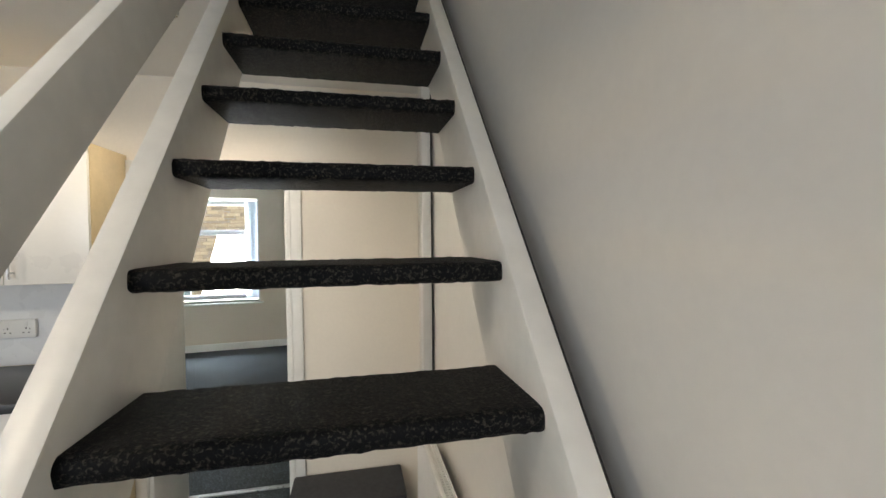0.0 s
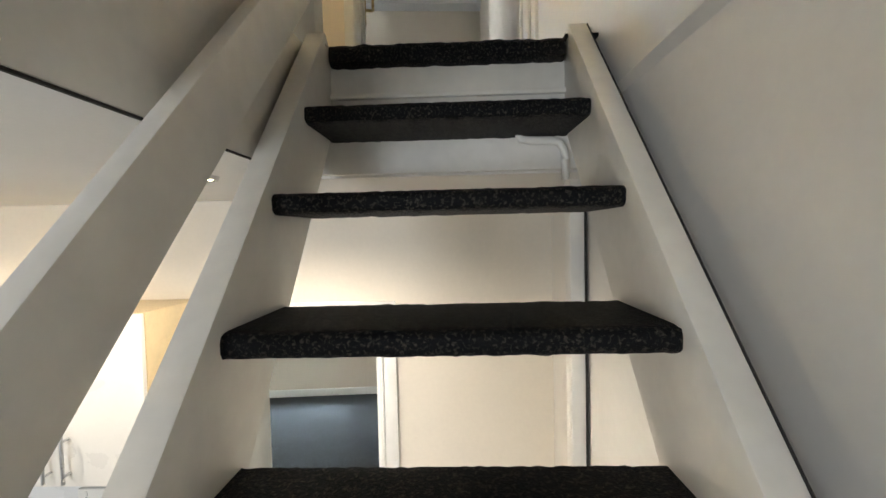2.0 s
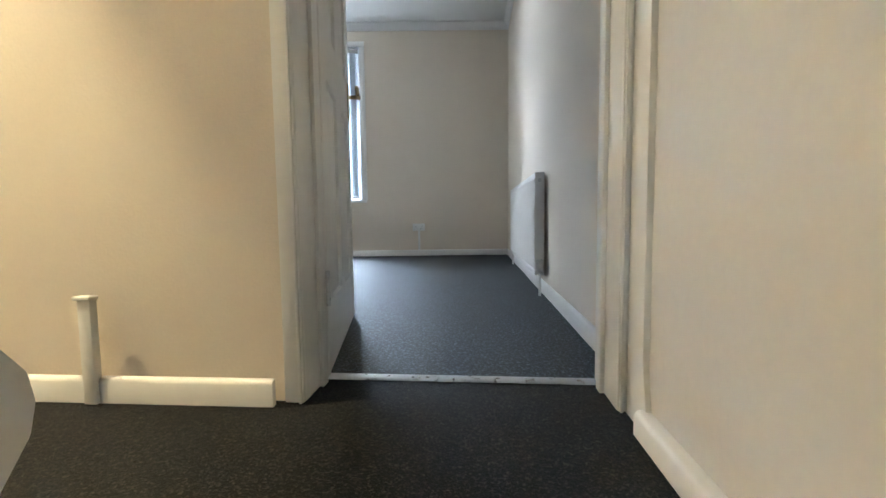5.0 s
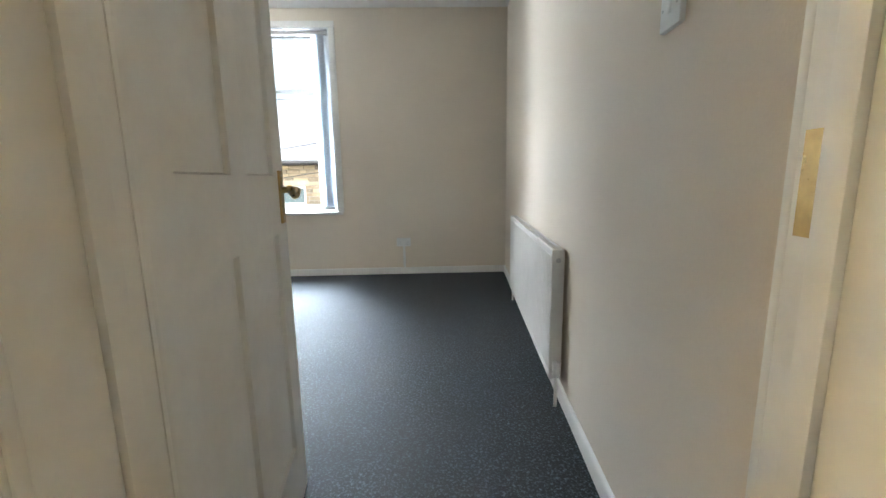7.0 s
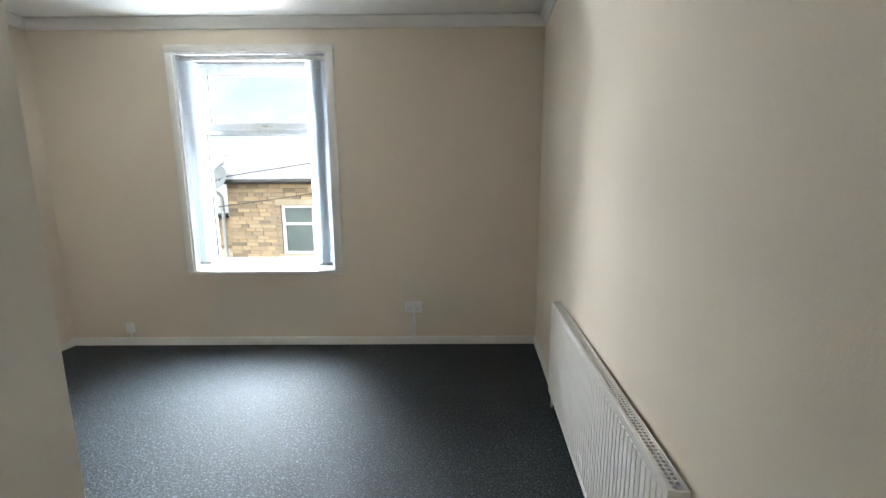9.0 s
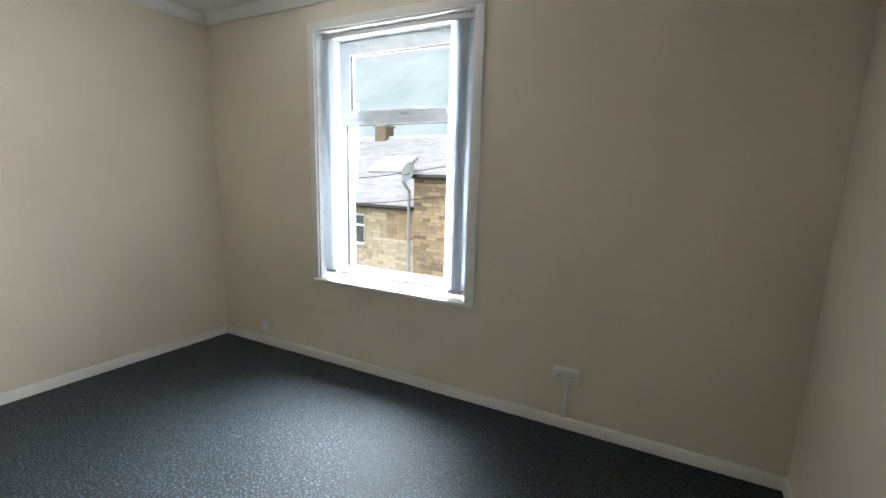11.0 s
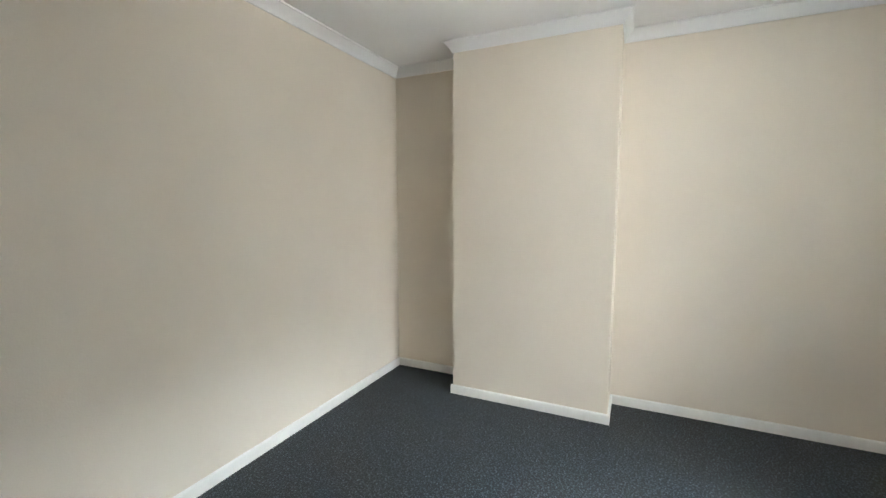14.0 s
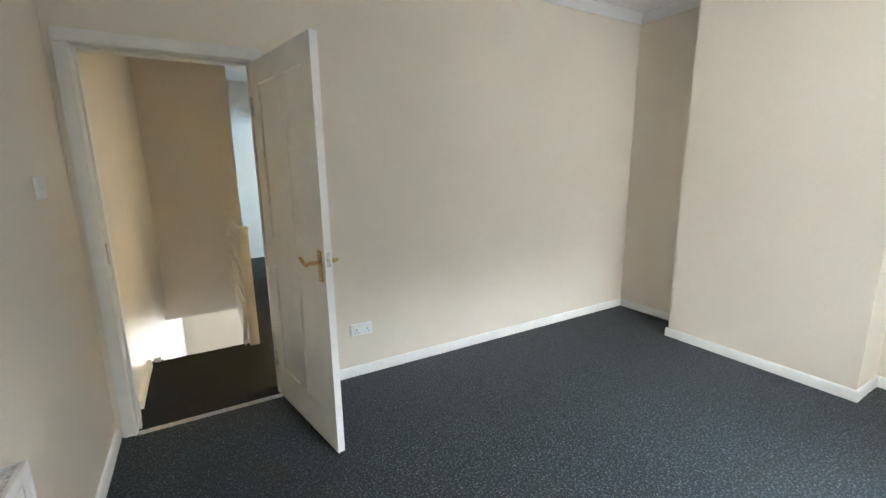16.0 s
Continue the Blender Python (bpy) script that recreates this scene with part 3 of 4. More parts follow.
for face, out in ((0.0, -1.0), (0.036, 1.0)):
    h = part("door_handle", box(0.695, 0.737, min(face, face + out * 0.006), max(face, face + out * 0.006), 0.885, 1.035, 0.0025), BRASS, door, "aged brass lever handle")
    part("spindle", tube([(0.716, face + out * 0.004, 0.980), (0.716, face + out * 0.016, 0.980), (0.716, face + out * 0.045, 0.980)], 0.009), BRASS, h)
    part("lever", tube([(0.716, face + out * 0.045, 0.980), (0.705, face + out * 0.052, 0.978), (0.68, face + out * 0.052, 0.966), (0.655, face + out * 0.050, 0.964), (0.63, face + out * 0.050, 0.974), (0.612, face + out * 0.050, 0.986), (0.602, face + out * 0.050, 0.987)], 0.0085), BRASS, h)
    part("screw", box(0.712, 0.720, min(face + out * 0.005, face + out * 0.0075), max(face + out * 0.005, face + out * 0.0075), 0.896, 0.904, 0.001), STEEL, h)
    part("screw", box(0.712, 0.720, min(face + out * 0.005, face + out * 0.0075), max(face + out * 0.005, face + out * 0.0075), 1.016, 1.024, 0.001), STEEL, h)
part("latch_plate", box(0.7615, 0.7635, 0.008, 0.028, 0.96, 1.03, 0.0005), STEEL, door, "small steel latch plate")
part("latch", box(0.762, 0.768, 0.012, 0.024, 0.985, 1.003, 0.002), STEEL, door, "steel spring latch")
for hz in (0.2, 1.70):
    part("hinge", tube([(-0.004, -0.004, hz), (-0.004, -0.004, hz + 0.05), (-0.004, -0.004, hz + 0.10)], 0.006), STEEL, door, "paint-splashed steel hinge")

# ---- bedroom window ----
win = thing("window_1", "white plastic window with a top-hung light over a fixed pane", "window", NORTH, kind="structure")


def bars(x0, x1, z0, z1, w, y0, y1, bevel=0.006):
    """Four mitred-looking bars of a frame round x0..x1, z0..z1."""
    bm = bmesh.new()
    for a in ((x0, x0 + w, z0, z1), (x1 - w, x1, z0, z1), (x0 + w, x1 - w, z0, z0 + w), (x0 + w, x1 - w, z1 - w, z1)):
        add_box(bm, a[0], a[1], y0, y1, a[2], a[3])
    bmesh.ops.bevel(bm, geom=bm.edges[:], offset=bevel, segments=2, affect="EDGES", profile=0.5)
    return bm


WX0, WX1, WZ0, WZ1 = -2.965, -1.765, 0.675, 2.445
YW = 0.235
wf = part("window_frame", bars(WX0, WX1, WZ0, WZ1, 0.062, YW, YW + 0.065), UPVC, win, smooth=False)
part("transom", box(WX0 + 0.062, WX1 - 0.062, YW, YW + 0.065, 1.845, 1.90, 0.006), UPVC, wf, smooth=False)
sash = part("top_light", bars(WX0 + 0.060, WX1 - 0.060, 1.885, WZ1 - 0.045, 0.058, YW - 0.014, YW + 0.05), UPVC, win, smooth=False)
part("stay_handle", box(-2.395, -2.335, YW - 0.032, YW - 0.012, 1.905, 1.921, 0.004), STEEL, sash, "small silver window handle")
part("stay_handle", tube([(-2.39, YW - 0.028, 1.913), (-2.345, YW - 0.034, 1.911), (-2.30, YW - 0.034, 1.906)], 0.005, 8), STEEL, sash)
for nm, z0, z1, yy in (("pane", 0.73, 1.85, YW + 0.03), ("pane", 1.938, 2.348, YW + 0.022)):
    g = part(nm, box(WX0 + 0.055 if z0 < 1 else WX0 + 0.112, WX1 - 0.055 if z0 < 1 else WX1 - 0.112, yy, yy + 0.006, z0, z1), GLASS, win, smooth=False)
    g.visible_shadow = False
part("glazing_bead", bars(WX0 + 0.058, WX1 - 0.058, 0.733, 1.848, 0.007, YW + 0.006, YW + 0.03, 0.001), DARKPLASTIC, wf, "thin black gasket")
part("glazing_bead", bars(WX0 + 0.114, WX1 - 0.114, 1.94, 2.346, 0.006, YW - 0.006, YW + 0.02, 0.001), DARKPLASTIC, sash, "thin black gasket")
part("reveal_lining", box(-2.985, -2.967, 0.0, YW + 0.065, 0.674, 2.465), UPVC, win)
part("reveal_lining", box(-1.763, -1.745, 0.0, YW + 0.065, 0.674, 2.465), UPVC, win)
part("reveal_head", box(-2.967, -1.763, 0.0, YW + 0.065, 2.447, 2.465), UPVC, win)
part("window_sill", box(-3.03, -1.70, -0.022, YW, 0.645, 0.673, 0.006), GLOSS, win, "white gloss sill board")
trim = thing("trim_window", "flat cream casing round the bedroom window", "window casing", NORTH, kind="structure")
part("leg", box(-3.04, -2.983, -0.014, 0.0, 0.673, 2.46, 0.003), GLOSS, trim)
part("leg", box(-1.747, -1.69, -0.014, 0.0, 0.673, 2.46, 0.003), GLOSS, trim)
part("head", box(-3.04, -1.69, -0.014, 0.0, 2.46, 2.517, 0.003), GLOSS, trim)

blind = thing("vertical_blind", "white fabric vertical blind drawn apart to both sides", "window blind", NORTH)
part("headrail", box(-2.955, -1.775, 0.045, 0.085, 2.412, 2.446, 0.004), PLASTIC, blind)


def slat(x, y, turn, length, hang):
    bm = bmesh.new()
    n = 6
    cols = []
    for i in range(n + 1):
        u = (i / n - 0.5) * 0.089
        bow = 0.004 * math.cos(i / n * math.pi * 2)
        c, s = math.cos(turn), math.sin(turn)
        cols.append([(x + u * c - (bow + t) * s, y + u * s + (bow + t) * c) for t in (-0.0006, 0.0006)])
    rows = [hang, hang - length * 0.5, hang - length]
    grid = [[[bm.verts.new((px, py, z)) for (px, py) in col] for col in cols] for z in rows]
    for a, b in zip(grid, grid[1:]):
        for i in range(n):
            for t in (0, 1):
                bm.faces.new((a[i][t], a[i + 1][t], b[i + 1][t], b[i][t]))
        for i in (0, n):
            bm.faces.new((a[i][0], a[i][1], b[i][1], b[i][0]))
    for row in (grid[0], grid[-1]):
        for i in range(n):
            bm.faces.new((row[i][0], row[i + 1][0], row[i + 1][1], row[i][1]))
    return bm


for i in range(8):
    x, tr = -2.945 + 0.011 * i, radians(62 + 9 * math.sin(i * 2.1))
    sl = part("slat", slat(x, 0.075, tr, 1.665, 2.41), FABRIC, blind)
    part("weight", box(x - 0.012, x + 0.012, 0.045, 0.105, 0.72, 0.747, 0.003), PLASTIC, sl)
for i in range(10):
    x, tr = -1.895 + 0.0105 * i, radians(38 + 14 * math.sin(i * 1.9))
    sl = part("slat", slat(x, 0.07, tr, 1.68, 2.41), FABRIC, blind)
    part("weight", box(x - 0.014, x + 0.014, 0.048, 0.092, 0.70, 0.727, 0.003), PLASTIC, sl)
part("control_chain", tube([(-1.785, 0.05, 2.40), (-1.783, 0.048, 1.6), (-1.785, 0.05, 1.0)], 0.0025, 6), PLASTIC, blind)

# ---- radiator ----


def radiator(label, m, length, z0, z1):
    """A single panel convector along local x, its fluted face towards local -y and the wall at y 0."""
    ob = thing("radiator", label, "radiator", m)
    za, zb = z0 + 0.028, z1 - 0.03
    front = part("front_panel", box(0, length, -0.0650, -0.052, z0 + 0.002, z1 - 0.004), RADPAINT, ob)
    x = 0.014
    while x < length - 0.03:
        part("flute", box(x, x + 0.019, -0.0678, -0.0645, za + 0.004, zb - 0.004), RADPAINT, front, smooth=False)
        x += 0.0333
    for zz in ((z0, za), (zb, z1)):
        part("panel_edge", box(0, length, -0.068, -0.055, zz[0], zz[1], 0.003), RADPAINT, ob)
    part("side_cover", box(-0.004, 0.004, -0.070, -0.016, z0 + 0.005, z1, 0.003), RADPAINT, ob)
    part("side_cover", box(length - 0.004, length + 0.004, -0.070, -0.016, z0 + 0.005, z1, 0.003), RADPAINT, ob)
    part("back_panel", box(0.0, length, -0.022, -0.016, z0, z1 - 0.002, 0.001), RADPAINT, ob)
    g = bmesh.new()
    n = int(length / 0.016)
    for i in range(n):
        xx = 0.01 + i * (length - 0.02) / n
        add_box(g, xx, xx + 0.007, -0.054, -0.024, z1 - 0.014, z1 - 0.006)
    for yy in (-0.054, -0.040, -0.026):
        add_box(g, 0.0, length, yy, yy + 0.003, z1 - 0.013, z1 - 0.005)
    part("top_grille", g, RADPAINT, ob)
    for xe, s in ((length, 1), (0.0, -1)):
        part("plug", tube([(xe + s * 0.003, -0.043, z1 - 0.045), (xe + s * 0.007, -0.043, z1 - 0.045), (xe + s * 0.010, -0.043, z1 - 0.045)], 0.011), STEEL, ob, "chromed blanking plug")
    v = part("valve", tube([(length - 0.02, -0.043, z0 + 0.03), (length + 0.03, -0.043, z0 + 0.03), (length + 0.034, -0.043, z0 + 0.022)], 0.011), STEEL, ob, "chromed valve body")
    part("valve_head", tube([(length + 0.028, -0.043, z0 + 0.035), (length + 0.028, -0.043, z0 + 0.045), (length + 0.028, -0.043, z0 + 0.085), (length + 0.028, -0.043, z0 + 0.092)], 0.018), PLASTIC, v, "white plastic valve cap")
    part("pipe", tube([(length + 0.028, -0.043, z0 + 0.03), (length + 0.028, -0.043, 0.03), (length + 0.028, -0.043, 0.0)], 0.0075), GLOSS, ob, "white painted pipe tail")
    part("pipe", tube([(-0.02, -0.043, z0 + 0.03), (-0.02, -0.043, 0.03), (-0.02, -0.043, 0.0)], 0.0075), GLOSS, ob, "white painted pipe tail")
    part("lockshield", tube([(0.01, -0.043, z0 + 0.03), (-0.02, -0.043, z0 + 0.03), (-0.026, -0.043, z0 + 0.03)], 0.011), STEEL, ob)
    for xb in (0.25, length - 0.25):
        part("bracket", box(xb, xb + 0.03, -0.018, 0.0, z0 + 0.05, z1 - 0.05), RADPAINT, ob)
    return ob


radiator("white fluted panel radiator hung low on the bedroom wall", pose(0, 2.84, 0, 0, 0, -90), 1.56, 0.115, 0.705)

# ---- sockets and switches ----


def wall_plate(name, label, category, m, w, h, depth, gangs, kind_of="socket"):
    """A white accessory on a wall: local x along the wall, face towards local -y, centred at the origin."""
    ob = thing(name, label, category, m)
    plate = part("plate", box(-w / 2, w / 2, -depth, 0.0, -h / 2, h / 2, 0.004), PLASTIC, ob)
    for g in range(gangs):
        cx = 0 if gangs == 1 else (g - 0.5) * w * 0.5
        if kind_of == "socket":
            part("rocker", box(cx - 0.007, cx + 0.007, -depth - 0.003, -depth + 0.001, h * 0.14, h * 0.40, 0.0015), PLASTIC, plate)
            part("pin_hole", box(cx - 0.0025, cx + 0.0025, -depth - 0.0006, -depth + 0.001, -0.002, 0.007), DARKPLASTIC, plate)
            for s in (-1, 1):
                part("pin_hole", box(cx + s * 0.011 - 0.0035, cx + s * 0.011 + 0.0035, -depth - 0.0006, -depth + 0.001, -0.020, -0.016), DARKPLASTIC, plate)
        else:
            part("rocker", box(cx - 0.007, cx + 0.007, -depth - 0.004, -depth + 0.001, -0.013, 0.013, 0.002), PLASTIC, plate)
    for s in (-1, 1):
        part("screw", tube([(s * w * 0.35, -depth + 0.001, 0), (s * w * 0.35, -depth - 0.0004, 0), (s * w * 0.35, -depth - 0.001, 0)], 0.0035, 8), STEEL, plate)
    return ob


wall_plate("light_switch", "white square light switch on the bedroom wall", "light switch", pose(0, 0.485, 1.358, 0, 0, -90), 0.086, 0.086, 0.014, 1, "switch")
sock = wall_plate("double_socket", "white surface-mounted double socket under the window wall", "socket", NORTH @ pose(-1.082, 0, 0.345), 0.146, 0.086, 0.045, 2)
trunk = thing("cable_trunking", "narrow white cable trunking below the wall socket", "cable trunking", NORTH)
part("cover", box(-1.092, -1.068, -0.016, 0.0, 0.07, 0.303, 0.002), PLASTIC, trunk)
wall_plate("double_socket", "white surface-mounted double socket beside the door", "socket", SOUTH @ pose(-1.372, 0, 0.338, 0, 0, 180), 0.148, 0.078, 0.034, 2)
aerial = thing("aerial_outlet", "small white outlet box above the skirting board", "wall outlet", NORTH @ pose(-3.60, 0, 0.165))
part("box", box(-0.030, 0.030, -0.028, 0.0, -0.045, 0.045, 0.003), PLASTIC, aerial)
part("cable", tube([(0, -0.012, -0.04), (0, -0.014, -0.07), (0, -0.018, -0.10)], 0.004, 8), PLASTIC, aerial)

# ---- landing ----
skirting("baseboard_landing", 0.652, pose(-0.061, -0.273, 0, 0, 0, -90), "white gloss skirting on the landing, chipped along its top", 0.052, 0.030)
skirting("baseboard_landing_back", 0.99, pose(-1.895, -0.175, 0), "yellow-lit white skirting along the landing wall", 0.066, 0.016)
boxing = thing("pipe_boxing", "narrow white pipe boxing beside the doorway, kicked out at its foot", "pipe boxing")
part("board", prism([(-0.178, 0.0), (-0.295, 0.0), (-0.278, 0.08), (-0.264, 0.15), (-0.264, 2.70), (-0.178, 2.70)], "x", -0.072, -0.040, 0.002), GLOSS, boxing)
# dark strip painted in for the shade between boxing and wall
part("gap_shade_strip", box(-0.0398, -0.0305, -0.262, -0.180, 0.0, 2.70), GAP_SHADE, boxing, "dark strip added as gap shade against the wall")
stub = thing("pipe_stub", "short white capped upright against the landing skirting", "pipe stub")
part("upright", box(-1.386, -1.352, -0.200, -0.178, 0.0, 0.262, 0.003), GLOSS, stub)
part("cap", box(-1.392, -1.346, -0.206, -0.178, 0.262, 0.272, 0.003), GLOSS, stub)
ledge = structure("trim_stair_wall", prism([(-0.030, -0.150), (-0.060, -0.144), (-0.060, 2.70), (-0.030, 2.70)], "y", -3.0, -0.268), PLASTER, "upper wall lining that stands slightly proud over the stairs", "wall lining")

# ---- stairs ----
RISE, GOING, TREADS = 0.195, 0.166, 13
SLOPE = RISE / GOING
stairs = thing("open_staircase", "steep open-riser staircase, white painted strings, dark carpeted treads", "staircase")


def string_outline(top, bottom, lift, drop):
    """Side view of a string: from its foot to its head, lift above and drop below the line of nosings."""
    line = lambda y: SLOPE * (y + 1.0)
    return [(bottom, FLOOR_LOW), (bottom, line(bottom) + lift), (top - 0.045, line(top - 0.045) + lift), (top, -0.006), (top, line(top) - drop), (bottom + 0.24, FLOOR_LOW)]


part("string", prism(string_outline(-0.955, -3.22, 0.028, 0.25), "x", -0.768, -0.722, 0.004), STAIR_WHITE, stairs)
part("string", prism(string_outline(-0.955, -3.22, 0.028, 0.25), "x", -0.142, -0.098, 0.004), STAIR_WHITE, stairs)
# thin dark strip drawn along the string as the gap's shade
part("gap_shade_strip", prism(string_outline(-0.957, -3.20, 0.027, 0.24), "x", -0.0978, -0.0955), GAP_SHADE, stairs, "dark strip added as gap shade between string and wall")


def tread_mesh(seed):
    """A carpet-wrapped tread: soft rounded nosing, slightly uneven with lifted tufts along its edges."""
    rnd = random.Random(seed)
    prof = [(0.205, -0.035), (0.205, -0.001)]
    prof += [(0.022, 0.0)] + [(0.014 - 0.014 * math.sin(a), -0.014 + 0.014 * math.cos(a)) for a in (0.35, 0.8, 1.2, 1.57)] + [(0.001, -0.027), (0.005, -0.033), (0.014, -0.036)]
    bm = bmesh.new()
    n = 60
    rings = []
    for i in range(n + 1):
        x = -0.724 + 0.584 * i / n
        j = [(rnd.gauss(0, 0.0006), rnd.gauss(0, 0.0006)) for _ in prof]
        rings.append([bm.verts.new((x, p[0] + d[0], p[1] + d[1])) for p, d in zip(prof, j)])
    for a, b in zip(rings, rings[1:]):
        for k in range(len(prof)):
            bm.faces.new((a[k], a[(k + 1) % len(prof)], b[(k + 1) % len(prof)], b[k]))
    bm.faces.new(rings[0]), bm.faces.new(rings[-1][::-1])
    return bm


for k in range(1, TREADS + 1):
    bm = tread_mesh(k)
    bmesh.ops.translate(bm, vec=(0, -1.0 - GOING * k + 0.003, -RISE * k), verts=bm.verts[:])
    part("tread", bm, STAIRCARPET, stairs, "black flecked carpet-wrapped tread")
part("riser_board", box(-0.760, -0.105, -0.966, -0.950, -0.31, -0.045, 0.002), STAIR_WHITE, stairs)
part("riser_bead", box(-0.729, -0.133, -0.978, -0.964, -0.126, -0.113, 0.003), STAIR_WHITE, stairs)

nosing = thing("landing_nosing", "dark carpet wrapped over the front edge of the landing", "stair nosing")
nb = bmesh.new()
prof = [(-0.950, -0.001), (-0.980, 0.001), (-0.993, -0.003), (-1.0, -0.012), (-1.001, -0.028), (-0.998, -0.043), (-0.985, -0.049), (-0.965, -0.049), (-0.950, -0.049)]
rnd = random.Random(4)
rings = []
for i in range(41):
    x = -0.716 + 0.568 * i / 40
    rings.append([nb.verts.new((x, p[0] + rnd.gauss(0, 0.001), p[1] + rnd.gauss(0, 0.001))) for p in prof])
for a, b in zip(rings, rings[1:]):
    for k in range(len(prof)):
        nb.faces.new((a[k], a[(k + 1) % len(prof)], b[(k + 1) % len(prof)], b[k]))
nb.faces.new(rings[0]), nb.faces.new(rings[-1][::-1])
part("nosing", nb, STAIRCARPET, nosing)
for a, b in ((-0.75, -0.722), (-0.150, -0.070)):
    part("flap", box(a, b, -1.004, -0.950, -0.006, 0.003, 0.002), STAIRCARPET, nosing, "frayed carpet flap over the string head")

fascia = thing("stairwell_fascia", "white painted board edging the side landing above the stairs", "fascia board")
part("board", box(-0.802, -0.786, -3.0, -0.955, -0.318, 0.014, 0.003), STAIR_WHITE, fascia)
# no real bead: a dark line for the shade under the board
part("bead", box(-0.789, -0.785, -3.0, -0.955, -0.322, -0.3185), GAP_SHADE, fascia, "dark strip added as shade under the board")

guard = thing("landing_balustrade", "white painted newel with horizontal guard rails along the stairwell", "balustrade")
part("post", box(-0.822, -0.752, -0.980, -0.912, 0.0, 0.95, 0.006), STAIR_WHITE, guard, "square newel post")
part("cap", box(-0.832, -0.742, -0.990, -0.902, 0.95, 0.972, 0.006), STAIR_WHITE, guard)
part("post", box(-0.822, -0.762, -3.0, -2.94, 0.0, 0.95, 0.006), STAIR_WHITE, guard)
for z0, z1 in ((0.075, 0.125), (0.255, 0.35), (0.52, 0.61), (0.80, 0.90)):
    part("rail", box(-0.812, -0.784, -2.94, -0.978, z0, z1, 0.004), STAIR_WHITE, guard)

rail = thing("stair_rail", "sloping white painted plank rail bolted to the newel", "handrail")
RS = 1.085
low = lambda y: 0.205 + RS * (y + 0.952)
PLANK = 0.134
outline = [(-3.15, low(-3.15)), (-3.15, low(-3.15) + PLANK), (-0.975, low(-0.975) + PLANK)]
outline += [(-0.925 + 0.058 * math.sin(a), 0.330 + 0.058 * math.cos(a)) for a in (-0.75, -0.3, 0.2, 0.7, 1.2, 1.6, 2.0)] + [(-0.905, 0.262), (-0.952, 0.205)]
plank = part("plank", prism(outline, "x", -0.750, -0.722, 0.003), STAIR_WHITE, rail)
for by, bz in ((-0.945, 0.322), (-0.939, 0.264)):
    part("bolt_head", tube([(-0.724, by, bz), (-0.721, by, bz), (-0.7202, by, bz)], 0.0045, 10), BOLT, plank, "painted-over bolt head")
part("foot_post", box(-0.822, -0.752, -3.19, -3.12, FLOOR_LOW, -1.95, 0.005), STAIR_WHITE, rail)

pipe = thing("heating_pipe", "white painted pipe bending from under the landing to the wall", "pipe")
part("bend", tube([(-0.262, -0.985, -0.208), (-0.262, -0.985, -0.222), (-0.255, -0.985, -0.238), (-0.235, -0.985, -0.242), (-0.180, -0.985, -0.243), (-0.160, -0.985, -0.250), (-0.150, -0.985, -0.265), (-0.147, -0.985, -0.29), (-0.147, -0.982, -0.34)], 0.010), STAIR_WHITE, pipe)
lowbox = thing("pipe_boxing", "white upright pipe boxing on the lower stair wall", "pipe boxing")
part("board", box(-0.084, -0.042, -0.79, -0.73, -2.0, CEIL_LOW, 0.003), GLOSS, lowbox)
# dark strip standing in for shade beside the boxing
part("gap_shade_strip", box(-0.0415, -0.0365, -0.792, -0.740, -2.0, CEIL_LOW), GAP_SHADE, lowbox, "dark strip added as gap shade beside the boxing")

# ---- lower floor ----
architrave("trim_low_door", -1.43, -0.735, -0.80, pose(0, -0.33, 0) @ Matrix.Diagonal((1, -1, 1, 1)), "white casing round the kitchen doorway", 0.066, 0.016, FLOOR_LOW)
low_lining = thing("trim_low_lining", "white door lining between kitchen and front room", "door frame", kind="structure")
part("jamb", box(-1.43, -1.41, -0.335, 0.104, FLOOR_LOW, -0.80, 0.002), GLOSS, low_lining)
part("jamb", box(-0.755, -0.735, -0.335, 0.104, FLOOR_LOW, -0.80, 0.002), GLOSS, low_lining)
part("jamb_head", box(-1.41, -0.755, -0.335, 0.104, -0.82, -0.80, 0.002), GLOSS, low_lining)
part("threshold", box(-1.41, -0.755, 0.08, 0.11, FLOOR_LOW, FLOOR_LOW + 0.012, 0.003), STEEL, low_lining, "pale metal threshold")
skirting("baseboard_front_room", 4.1, NORTH @ pose(-4.13, 0, FLOOR_LOW), "cream skirting board of the lower front room", 0.10)
win2 = thing("window_2", "white plastic window of the lower front room", "window", NORTH, kind="structure")
wf2 = part("window_frame", bars(-2.965, -1.765, -2.03, -0.57, 0.07, YW, YW + 0.065), UPVC, win2)
part("transom", box(-2.90, -1.83, YW, YW + 0.065, -1.08, -1.0, 0.006), UPVC, wf2)
part("pane", box(-2.90, -1.83, YW + 0.03, YW + 0.036, -1.97, -0.63), GLASS, win2, smooth=False).visible_shadow = False
part("reveal_lining", box(-2.985, -2.967, 0.0, YW + 0.065, -2.05, -0.55), UPVC, win2)
part("reveal_lining", box(-1.763, -1.745, 0.0, YW + 0.065, -2.05, -0.55), UPVC, win2)
part("window_sill", box(-3.03, -1.70, -0.03, YW, -2.075, -2.05, 0.005), GLOSS, win2)
for i in range(7):
    part("blind_slat", slat(-1.90 + 0.016 * i, 0.08, radians(50 + 8 * math.sin(i * 2.0)), 1.42, -0.58), FABRIC, win2)


